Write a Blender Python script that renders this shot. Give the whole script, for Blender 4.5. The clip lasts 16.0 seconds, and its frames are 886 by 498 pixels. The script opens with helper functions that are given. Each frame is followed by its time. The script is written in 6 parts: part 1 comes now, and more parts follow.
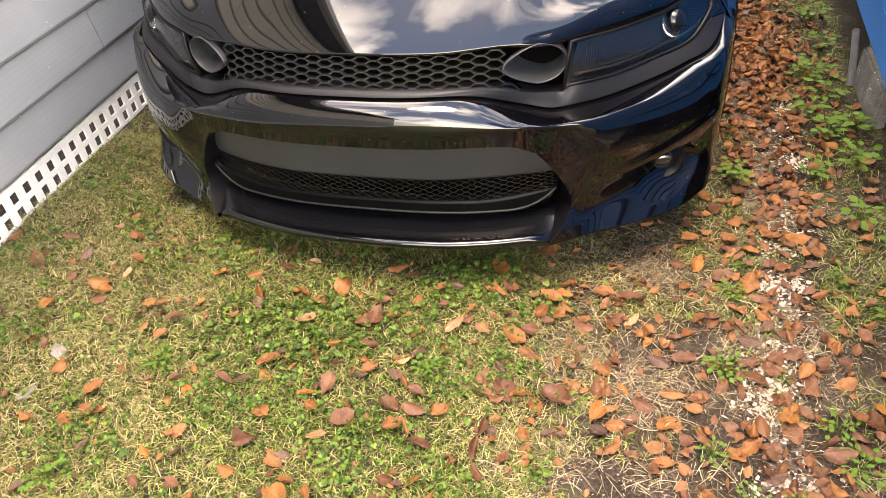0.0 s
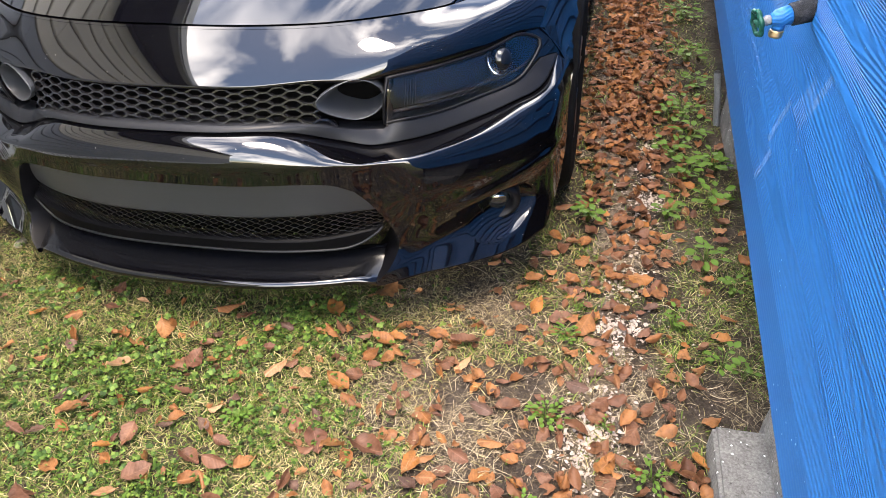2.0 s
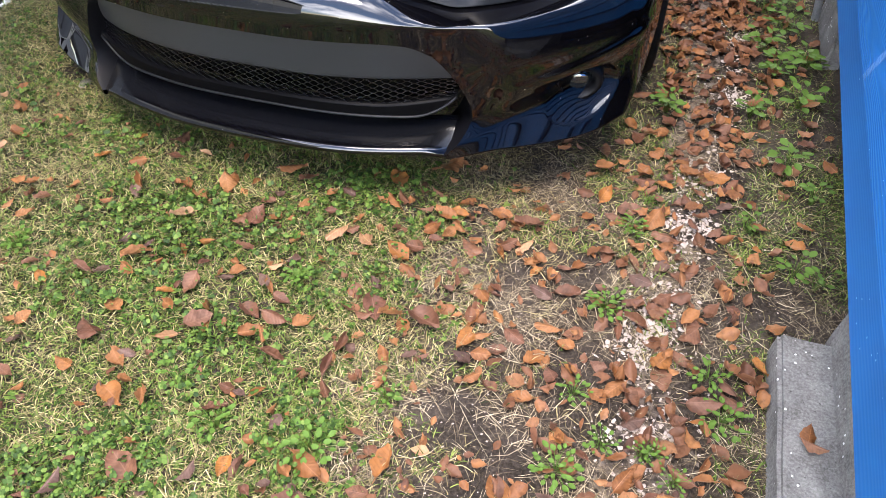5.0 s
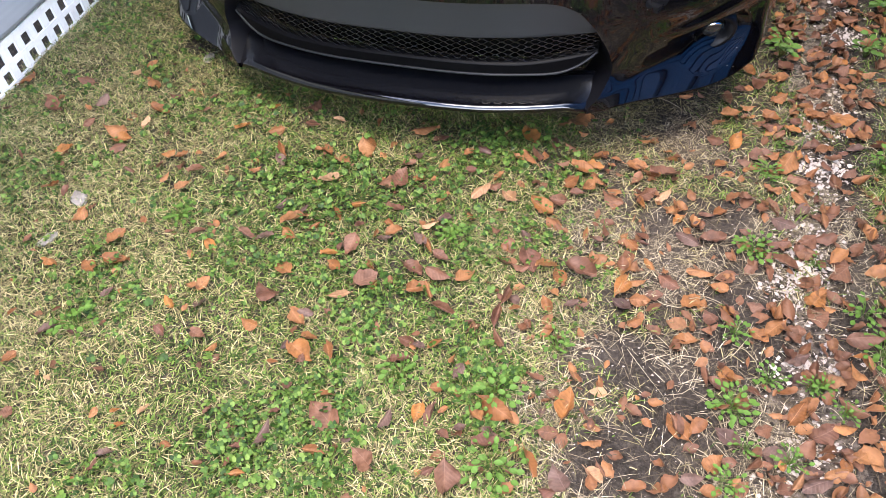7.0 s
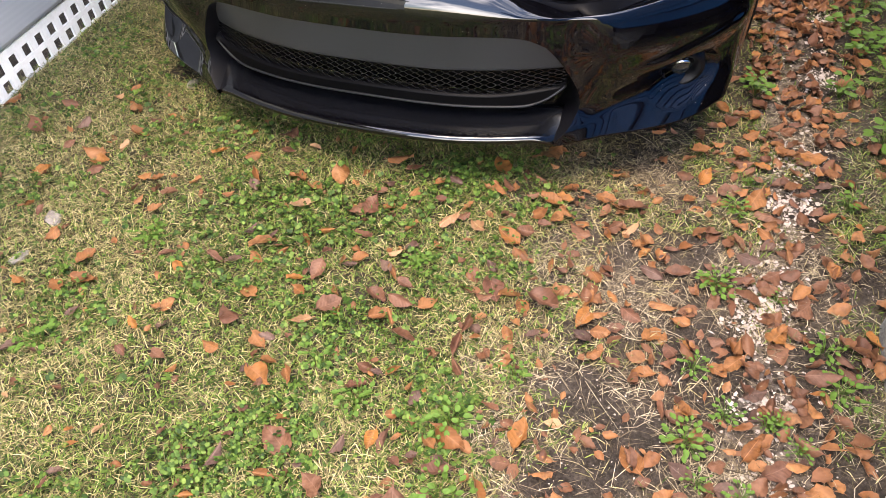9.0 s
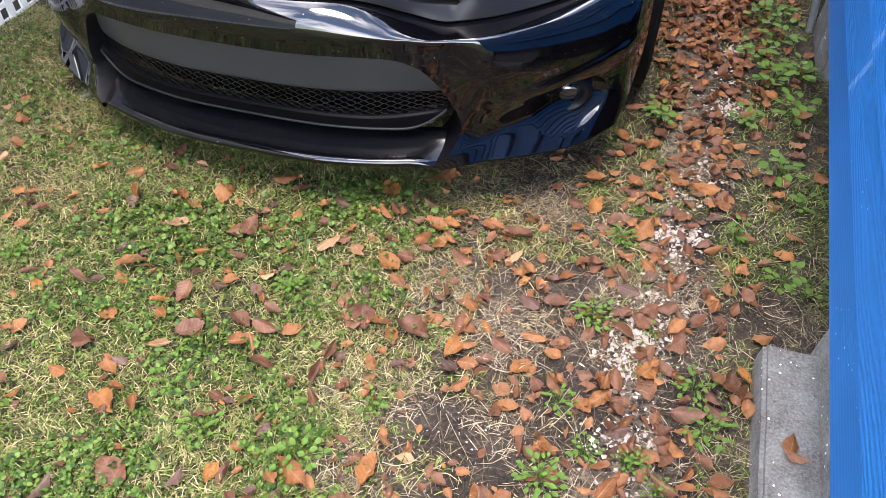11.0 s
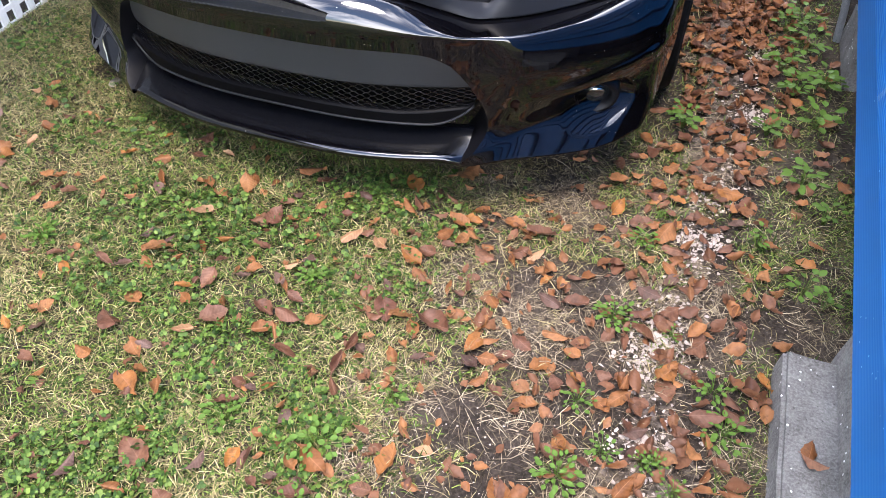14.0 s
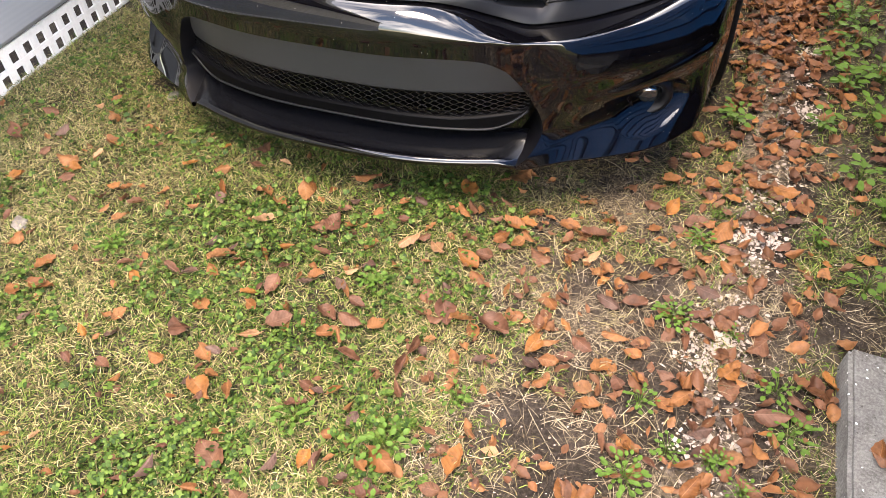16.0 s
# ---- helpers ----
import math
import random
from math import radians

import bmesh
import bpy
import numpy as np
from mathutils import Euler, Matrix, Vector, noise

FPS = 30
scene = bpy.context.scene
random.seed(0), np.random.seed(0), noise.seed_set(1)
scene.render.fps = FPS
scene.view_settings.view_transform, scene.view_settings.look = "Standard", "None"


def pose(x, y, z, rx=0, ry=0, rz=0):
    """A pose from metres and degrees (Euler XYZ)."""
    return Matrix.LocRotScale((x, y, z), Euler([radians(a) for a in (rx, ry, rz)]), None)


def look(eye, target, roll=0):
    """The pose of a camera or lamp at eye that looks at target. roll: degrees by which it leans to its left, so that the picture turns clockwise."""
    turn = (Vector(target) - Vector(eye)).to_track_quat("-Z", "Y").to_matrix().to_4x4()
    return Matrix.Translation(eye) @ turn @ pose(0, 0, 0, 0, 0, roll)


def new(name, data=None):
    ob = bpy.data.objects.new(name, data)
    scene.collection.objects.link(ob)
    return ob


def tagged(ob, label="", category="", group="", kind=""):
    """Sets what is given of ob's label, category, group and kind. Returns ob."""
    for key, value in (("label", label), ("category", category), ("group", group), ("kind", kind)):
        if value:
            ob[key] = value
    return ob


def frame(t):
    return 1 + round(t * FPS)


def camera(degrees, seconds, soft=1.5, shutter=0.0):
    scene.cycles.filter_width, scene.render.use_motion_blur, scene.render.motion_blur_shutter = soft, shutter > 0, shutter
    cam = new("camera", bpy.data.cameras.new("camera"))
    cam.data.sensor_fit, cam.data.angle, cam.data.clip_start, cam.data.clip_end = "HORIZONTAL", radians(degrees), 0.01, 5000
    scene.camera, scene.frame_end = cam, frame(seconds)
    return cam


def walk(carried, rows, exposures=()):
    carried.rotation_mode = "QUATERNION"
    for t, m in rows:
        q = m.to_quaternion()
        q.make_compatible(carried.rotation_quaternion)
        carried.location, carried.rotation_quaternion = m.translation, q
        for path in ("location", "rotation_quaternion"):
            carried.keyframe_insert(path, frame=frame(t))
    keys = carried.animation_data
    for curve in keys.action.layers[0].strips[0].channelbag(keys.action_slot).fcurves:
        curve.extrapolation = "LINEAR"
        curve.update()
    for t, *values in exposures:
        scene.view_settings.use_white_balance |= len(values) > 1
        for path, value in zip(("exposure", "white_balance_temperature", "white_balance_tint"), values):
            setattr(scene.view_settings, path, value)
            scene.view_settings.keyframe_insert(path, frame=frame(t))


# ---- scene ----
cam = camera(61.4, 16.0, soft=0.7)
TILT = Matrix.Rotation(radians(3.0), 4, "Y")
PATH = [
    (0, (0.62, -1.307, 1.337), (0.187, 0.182, 0.074), -2.8),
    (0.5, (0.719, -1.234, 1.332), (0.388, 0.297, 0.088), 1.0),
    (1, (0.832, -1.184, 1.319), (0.502, 0.38, 0.117), 2.0),
    (1.5, (0.883, -1.174, 1.316), (0.55, 0.392, 0.117), 0.8),
    (2, (0.895, -1.168, 1.315), (0.584, 0.396, 0.108), 0.7),
    (2.5, (0.879, -1.167, 1.295), (0.593, 0.395, 0.079), 1.1),
    (3, (0.878, -1.163, 1.309), (0.596, 0.388, 0.079), 1.6),
    (3.2, (0.869, -1.163, 1.313), (0.584, 0.381, 0.075), 2.0),
    (5.3, (0.812, -1.157, 1.267), (0.455, 0.15, -0.204), 3.6),
    (5.5, (0.796, -1.167, 1.268), (0.439, 0.125, -0.216), 3.5),
    (6, (0.72, -1.213, 1.271), (0.356, 0.053, -0.234), 2.6),
    (6.5, (0.622, -1.255, 1.288), (0.244, -0.004, -0.226), 0.9),
    (7, (0.57, -1.291, 1.302), (0.174, -0.047, -0.213), -1.0),
    (7.5, (0.556, -1.314, 1.315), (0.142, -0.073, -0.197), -2.7),
    (8, (0.565, -1.319, 1.318), (0.136, -0.067, -0.182), -3.1),
    (8.5, (0.598, -1.306, 1.314), (0.161, -0.038, -0.169), -2.6),
    (9, (0.663, -1.274, 1.308), (0.234, 0.022, -0.153), -0.1),
    (9.5, (0.795, -1.204, 1.298), (0.376, 0.123, -0.138), 1.8),
    (10, (0.87, -1.157, 1.287), (0.47, 0.188, -0.138), 2.7),
    (12.5, (0.878, -1.157, 1.288), (0.504, 0.192, -0.14), 3.0),
    (13, (0.879, -1.165, 1.29), (0.51, 0.186, -0.138), 3.5),
    (13.5, (0.883, -1.167, 1.292), (0.501, 0.179, -0.137), 3.9),
    (14, (0.851, -1.179, 1.288), (0.441, 0.159, -0.141), 4.1),
    (14.5, (0.793, -1.211, 1.291), (0.329, 0.102, -0.145), 4.1),
    (15, (0.743, -1.225, 1.302), (0.25, 0.078, -0.134), 2.0),
    (15.5, (0.743, -1.228, 1.309), (0.247, 0.078, -0.122), 0.8),
    (16, (0.805, -1.212, 1.304), (0.307, 0.099, -0.122), 0.4),
]
walk(cam, [(t, TILT @ look(e, g, r)) for t, e, g, r in PATH], [(0.0, 3.08, 9700, 19), (1.0, 3.04, 8600, 17), (3.0, 3.02, 7850, 15), (5.5, 2.86, 6950, 17), (7.0, 2.90, 6850, 16), (8.0, 2.78, 7800, 18), (9.0, 2.86, 7900, 18), (10.0, 2.84, 7050, 18), (12.5, 2.85, 7100, 17), (14.0, 2.83, 6850, 18), (15.0, 2.95, 7700, 18), (16.0, 2.98, 8300, 18)])

# ---- light ----
SLOPE = math.tan(radians(3.0))
CX = 0.018


def ground_z(x, y=0.0):
    """Height of the lawn, which falls gently from the grey house towards the blue one."""
    return -SLOPE * max(-1.7, min(1.7, x))


world = bpy.data.worlds.new("sky")
scene.world = world
world.use_nodes = True
wn, wl = world.node_tree.nodes, world.node_tree.links
wn.clear()
w_out = wn.new("ShaderNodeOutputWorld")
w_bg = wn.new("ShaderNodeBackground")
w_bg.inputs["Strength"].default_value = 0.15
w_sky = wn.new("ShaderNodeTexSky")
w_sky.sky_type = "NISHITA"
w_sky.sun_disc = False
w_sky.sun_elevation = radians(75)
w_sky.sun_rotation = radians(177)
w_sky.ozone_density = 3.5
w_sky.dust_density = 0.3
w_co = wn.new("ShaderNodeTexCoord")
w_map = wn.new("ShaderNodeMapping")
w_map.inputs["Scale"].default_value = (1.0, 1.0, 1.3)
w_map.inputs["Rotation"].default_value = (0.0, 0.0, 0.7)
w_noise = wn.new("ShaderNodeTexNoise")
w_noise.inputs["Scale"].default_value = 1.9
w_noise.inputs["Detail"].default_value = 9.0
w_noise.inputs["Roughness"].default_value = 0.52
w_noise.inputs["Distortion"].default_value = 0.35
w_ramp = wn.new("ShaderNodeValToRGB")
w_ramp.color_ramp.elements[0].position = 0.47
w_ramp.color_ramp.elements[1].position = 0.80
w_mix = wn.new("ShaderNodeMix")
w_mix.data_type = "RGBA"
w_mix.inputs["B"].default_value = (25.0, 26.4, 28.6, 1)
wl.new(w_co.outputs["Generated"], w_map.inputs["Vector"])
wl.new(w_map.outputs["Vector"], w_noise.inputs["Vector"])
wl.new(w_noise.outputs["Fac"], w_ramp.inputs["Fac"])
wl.new(w_ramp.outputs["Color"], w_mix.inputs["Factor"])
wl.new(w_sky.outputs["Color"], w_mix.inputs["A"])
wl.new(w_mix.outputs["Result"], w_bg.inputs["Color"])
wl.new(w_bg.outputs["Background"], w_out.inputs["Surface"])

sun_data = bpy.data.lights.new("sun", "SUN")
sun_data.energy = 0.90
sun_data.angle = radians(26)
sun_data.color = (1.0, 0.96, 0.90)
sun = new("sun", sun_data)
sun.matrix_world = look((0.03, -0.27, 1.0), (0.0, 0.0, 0.0))


# ---- materials ----
def material(name, color=(0.5, 0.5, 0.5), rough=0.5, metal=0.0, spec=0.5, coat=0.0):
    m = bpy.data.materials.new(name)
    m.use_nodes = True
    b = m.node_tree.nodes["Principled BSDF"]
    b.inputs["Base Color"].default_value = (*color, 1)
    b.inputs["Roughness"].default_value = rough
    b.inputs["Metallic"].default_value = metal
    b.inputs["Specular IOR Level"].default_value = spec
    b.inputs["Coat Weight"].default_value = coat
    b.inputs["Coat Roughness"].default_value = 0.03
    return m


class Nodes:
    """Short-hand for wiring a material."""

    def __init__(self, m):
        self.t = m.node_tree
        self.b = self.t.nodes["Principled BSDF"]

    def add(self, kind, ins=None, operation="", data_type="", blend_type=""):
        n = self.t.nodes.new(kind)
        if operation:
            n.operation = operation
        if data_type:
            n.data_type, n.blend_type = data_type, blend_type
        for k, v in (ins or {}).items():
            if isinstance(v, bpy.types.NodeSocket):
                self.t.links.new(v, n.inputs[k])
            else:
                n.inputs[k].default_value = v
        return n

    def co(self, scale=(1, 1, 1), what="Object"):
        return self.add("ShaderNodeMapping", {"Vector": self.add("ShaderNodeTexCoord").outputs[what], "Scale": scale}).outputs[0]

    def noise(self, vec, scale, detail=4.0, rough=0.55, dist=0.0):
        return self.add("ShaderNodeTexNoise", {"Vector": vec, "Scale": scale, "Detail": detail, "Roughness": rough, "Distortion": dist}).outputs["Fac"]

    def ramp(self, fac, stops):
        n = self.add("ShaderNodeValToRGB", {"Fac": fac})
        r = n.color_ramp
        while len(r.elements) < len(stops):
            r.elements.new(0.5)
        for e, (p, c) in zip(r.elements, stops):
            e.position = p
            e.color = (*c, 1) if len(c) == 3 else c
        return n.outputs["Color"]

    def mix(self, fac, a, b, blend="MIX"):
        n = self.add("ShaderNodeMix", data_type="RGBA", blend_type=blend)
        for k, v in (("Factor", fac), ("A", a), ("B", b)):
            s = n.inputs[k] if k == "Factor" else [i for i in n.inputs if i.name == k and i.type == "RGBA"][0]
            if isinstance(v, bpy.types.NodeSocket):
                self.t.links.new(v, s)
            else:
                s.default_value = v if k == "Factor" else (*v, 1)
        return [o for o in n.outputs if o.type == "RGBA"][0]

    def math(self, op, a, b=0.0):
        n = self.add("ShaderNodeMath", operation=op)
        for i, v in enumerate((a, b)):
            if isinstance(v, bpy.types.NodeSocket):
                self.t.links.new(v, n.inputs[i])
            else:
                n.inputs[i].default_value = v
        return n.outputs[0]

    def bump(self, height, strength=0.3, dist=0.002):
        n = self.add("ShaderNodeBump", {"Height": height, "Strength": strength, "Distance": dist})
        self.t.links.new(n.outputs[0], self.b.inputs["Normal"])

    def to(self, socket, value):
        self.t.links.new(value, self.b.inputs[socket])


def stops(*cols):
    k = len(cols) - 1
    return [(i / k, c) for i, c in enumerate(cols)]


def make_paint(name, color, rough):
    m = material(name, color, rough, 0.0, 0.0, 1.0)
    n = Nodes(m)
    co = n.co()
    v = n.add("ShaderNodeTexVoronoi", {"Vector": co, "Scale": 70.0, "Randomness": 1.0})
    pick = n.add("ShaderNodeSeparateColor", {"Color": v.outputs["Color"]}).outputs[0]
    speck = n.math("MULTIPLY", n.math("LESS_THAN", v.outputs["Distance"], n.math("MULTIPLY", pick, 0.056)), n.math("GREATER_THAN", pick, 0.62))
    dust = n.ramp(n.noise(co, 7.0, 6.0), stops((0, 0, 0), (0.0, 0.0, 0.0), (0.15, 0.15, 0.15)))
    n.to("Base Color", n.mix(speck, n.mix(dust, color, (0.016, 0.0155, 0.015)), (0.55, 0.52, 0.46)))
    n.to("Coat Weight", n.math("SUBTRACT", 1.0, speck))
    n.to("Roughness", n.math("ADD", n.math("MULTIPLY", speck, 0.6), rough))
    return m


def make_plastic(name, color, rough, grain=0.15, spec=0.4):
    m = material(name, color, rough, 0.0, spec)
    n = Nodes(m)
    co = n.co()
    soft = n.noise(co, 6.0, 5.0)
    n.to("Base Color", n.mix(soft, tuple(c * 0.8 for c in color), tuple(c * 1.25 + 0.0005 for c in color)))
    n.to("Roughness", n.math("ADD", n.math("MULTIPLY", soft, 0.12), rough - 0.06))
    n.bump(n.noise(co, 900.0, 2.0), grain, 0.0003)
    return m


PAINT = make_paint("black_clearcoat", (0.0012, 0.0012, 0.0018), 0.06)
PAINT.node_tree.nodes["Principled BSDF"].inputs["Coat IOR"].default_value = 1.6
PANEL = make_plastic("satin_black_plastic", (0.0190, 0.0200, 0.0215), 0.40, 0.15, 0.38)
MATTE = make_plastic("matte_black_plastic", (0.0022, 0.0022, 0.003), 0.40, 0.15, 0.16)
FRAME_BLACK = make_plastic("black_frame_plastic", (0.0010, 0.0010, 0.0014), 0.38, 0.1, 0.06)
TRIM = make_plastic("graphite_plastic", (0.007, 0.0075, 0.009), 0.40, 0.15, 0.20)
DUCT = make_plastic("grey_duct_plastic", (0.022, 0.024, 0.027), 0.36, 0.1, 0.4)
SMOKED = make_plastic("smoked_grey_plastic", (0.014, 0.016, 0.018), 0.22)
TRAY = make_plastic("smooth_black_plastic", (0.0026, 0.0028, 0.0036), 0.16, 0.0, 0.42)
MESH = make_plastic("grille_plastic", (0.006, 0.006, 0.007), 0.18, 0.0, 0.6)
# near-black without sheen: stands in for shade in gaps, cavities and arches
VOID = material("shade_black", (0.002, 0.002, 0.002), 0.95, 0.0, 0.0)
CHROME = material("lamp_reflector", (0.8, 0.82, 0.85), 0.12, 1.0)
RUBBER = make_plastic("tyre_rubber", (0.004, 0.004, 0.004), 0.8, 0.5, 0.06)
RIM = material("dark_rim", (0.05, 0.05, 0.055), 0.3, 0.9)
CARGLASS = material("tinted_glass", (0.01, 0.012, 0.014), 0.03, 0.0, 0.6, 1.0)
LENS = material("clear_lens", (1, 1, 1), 0.02)
LENS.node_tree.nodes["Principled BSDF"].inputs["Transmission Weight"].default_value = 1.0
LENS.node_tree.nodes["Principled BSDF"].inputs["IOR"].default_value = 1.58


def make_siding(name, low, mid, high, grain_scale, grain, rough, wear=None, scuffs=()):
    m = material(name, mid, rough, 0.0, 0.22)
    n = Nodes(m)
    rnd = n.add("ShaderNodeObjectInfo").outputs["Random"]
    base = n.add("ShaderNodeVectorMath", {0: n.add("ShaderNodeTexCoord").outputs["Object"]}, operation="ADD")
    shift = n.add("ShaderNodeCombineXYZ", {"X": n.math("MULTIPLY", rnd, 31.0), "Y": n.math("MULTIPLY", rnd, 17.0), "Z": n.math("MULTIPLY", rnd, 9.0)}).outputs[0]
    n.t.links.new(shift, base.inputs[1])
    co = n.add("ShaderNodeMapping", {"Vector": base.outputs[0], "Scale": (1.0, 0.11, 1.0)}).outputs[0]
    wob = n.noise(co, 5.0, 3.0, 0.5, 0.4)
    z = n.add("ShaderNodeSeparateXYZ", {"Vector": co}).outputs[2]
    ring = n.math("SINE", n.math("ADD", n.math("MULTIPLY", z, grain_scale), n.math("MULTIPLY", wob, grain_scale * (0.30 if grain > 0.5 else 0.085))))
    fine = n.noise(co, 160.0, 3.0)
    big = n.noise(n.co(), 2.2, 5.0)
    fade = n.ramp(n.noise(co, 9.0, 3.0), [(0.35, (0.25, 0.25, 0.25)), (0.62, (1, 1, 1))])
    height = n.math("ADD", n.math("MULTIPLY", n.math("MULTIPLY", ring, fade), 0.5), n.math("MULTIPLY", fine, 0.5))
    col = n.ramp(big, [(0.25, low), (0.55, mid), (0.8, high)])
    col = n.mix(n.math("MULTIPLY", n.math("SUBTRACT", 1.0, ring), 0.26 if grain > 0.5 else 0.06), col, tuple(c * 0.6 for c in mid))
    if wear:
        scr = n.math("GREATER_THAN", n.noise(n.co((1.0, 0.6, 2.0)), 38.0, 6.0, 0.7), 0.735)
        col = n.mix(n.math("MULTIPLY", scr, 0.7), col, wear)
        dots = n.add("ShaderNodeTexVoronoi", {"Vector": n.co((1.0, 1.0, 1.6)), "Scale": 34.0})
        pick = n.add("ShaderNodeSeparateColor", {"Color": dots.outputs["Color"]}).outputs[0]
        fleck = n.math("MULTIPLY", n.math("LESS_THAN", dots.outputs["Distance"], n.math("MULTIPLY", pick, 0.085)), n.math("GREATER_THAN", pick, 0.86))
        col = n.mix(n.math("MULTIPLY", fleck, 0.75), col, wear)
    if scuffs:
        ax = n.add("ShaderNodeSeparateXYZ", {"Vector": n.add("ShaderNodeTexCoord").outputs["Object"]})
        rub = n.ramp(n.noise(n.co(), 90.0, 5.0, 0.7), [(0.36, (0, 0, 0)), (0.60, (1, 1, 1))])
        for (ya, za), (yb, zb), half, weight in scuffs:
            ln = math.hypot(yb - ya, zb - za)
            uy, uz = (yb - ya) / ln, (zb - za) / ln
            dy, dz = n.math("SUBTRACT", ax.outputs[1], ya), n.math("SUBTRACT", ax.outputs[2], za)
            along = n.math("ADD", n.math("MULTIPLY", dy, uy), n.math("MULTIPLY", dz, uz))
            across = n.math("ABSOLUTE", n.math("SUBTRACT", n.math("MULTIPLY", dy, uz), n.math("MULTIPLY", dz, uy)))
            inside = n.math("MULTIPLY", n.math("MULTIPLY", n.math("GREATER_THAN", along, 0.0), n.math("LESS_THAN", along, ln)), n.math("LESS_THAN", n.math("ADD", across, n.math("MULTIPLY", wob, half * 0.8)), half * 1.4))
            col = n.mix(n.math("MULTIPLY", n.math("MULTIPLY", inside, rub), weight), col, wear)
    n.to("Base Color", col)
    n.bump(height, grain, 0.0013)
    return m


BLUE = make_siding("blue_painted_siding", (0.003, 0.104, 0.325), (0.004, 0.128, 0.385), (0.008, 0.156, 0.455), 820.0, 1.0, 0.42, (0.45, 0.6, 0.78), [((0.46, 0.30), (0.27, 0.61), 0.011, 0.20), ((0.16, 0.60), (0.06, 0.72), 0.03, 0.08), ((0.05, 0.70), (-0.02, 0.80), 0.010, 0.15)])
BLUE_TRIM = make_siding("smooth_blue_board", (0.003, 0.080, 0.245), (0.005, 0.100, 0.30), (0.008, 0.125, 0.36), 620.0, 0.22, 0.45, (0.40, 0.52, 0.68))
# the grey siding again, with warm sunlight painted in as pale beige
SUNLIT_GREY = make_siding("sunlit_grey_siding", (0.36, 0.33, 0.27), (0.42, 0.385, 0.32), (0.47, 0.43, 0.36), 420.0, 0.10, 0.6, (0.55, 0.52, 0.46))
GREY = make_siding("grey_painted_siding", (0.130, 0.140, 0.150), (0.160, 0.171, 0.181), (0.19, 0.20, 0.208), 420.0, 0.10, 0.6, (0.55, 0.56, 0.56))


def make_speckled(name, cols, scale, rough, bump=0.4, dist=0.003):
    m = material(name, cols[0], rough, 0.0, 0.15)
    n = Nodes(m)
    co = n.co()
    a, b = n.noise(co, scale, 8.0, 0.65), n.noise(co, scale * 14, 4.0, 0.7)
    n.to("Base Color", n.mix(0.45, n.ramp(a, [(0.3, cols[0]), (0.5, cols[1]), (0.7, cols[2])]), n.ramp(b, [(0.35, cols[0]), (0.5, cols[1]), (0.65, cols[2])])))
    n.bump(n.math("ADD", n.math("MULTIPLY", a, 0.5), b), bump, dist)
    return m



def make_concrete(name):
    """Pitted cast concrete with flecks of old white paint."""
    m = make_speckled(name, [(0.050, 0.048, 0.044), (0.125, 0.122, 0.115), (0.230, 0.225, 0.215)], 13.0, 0.95, 0.8, 0.004)
    n = Nodes(m)
    base = n.b.inputs["Base Color"].links[0].from_socket
    v = n.add("ShaderNodeTexVoronoi", {"Vector": n.co(), "Scale": 95.0})
    pick = n.add("ShaderNodeSeparateColor", {"Color": v.outputs["Color"]}).outputs[0]
    edge = n.math("ADD", v.outputs["Distance"], n.math("MULTIPLY", n.noise(n.co(), 260.0, 2.0), 0.25))
    fleck = n.math("MULTIPLY", n.math("LESS_THAN", edge, 0.36), n.math("GREATER_THAN", pick, 0.90))
    pit = n.math("MULTIPLY", n.math("LESS_THAN", edge, 0.30), n.math("LESS_THAN", pick, 0.22))
    col = n.mix(n.math("MULTIPLY", pit, 0.6), base, (0.03, 0.028, 0.026))
    n.to("Base Color", n.mix(fleck, col, (0.62, 0.62, 0.60)))
    return m


CONCRETE = make_concrete("weathered_concrete")
SOIL = make_speckled("dark_soil", [(0.010, 0.0078, 0.0062), (0.033, 0.0250, 0.0192), (0.092, 0.0720, 0.0555)], 9.0, 0.95, 1.0, 0.014)


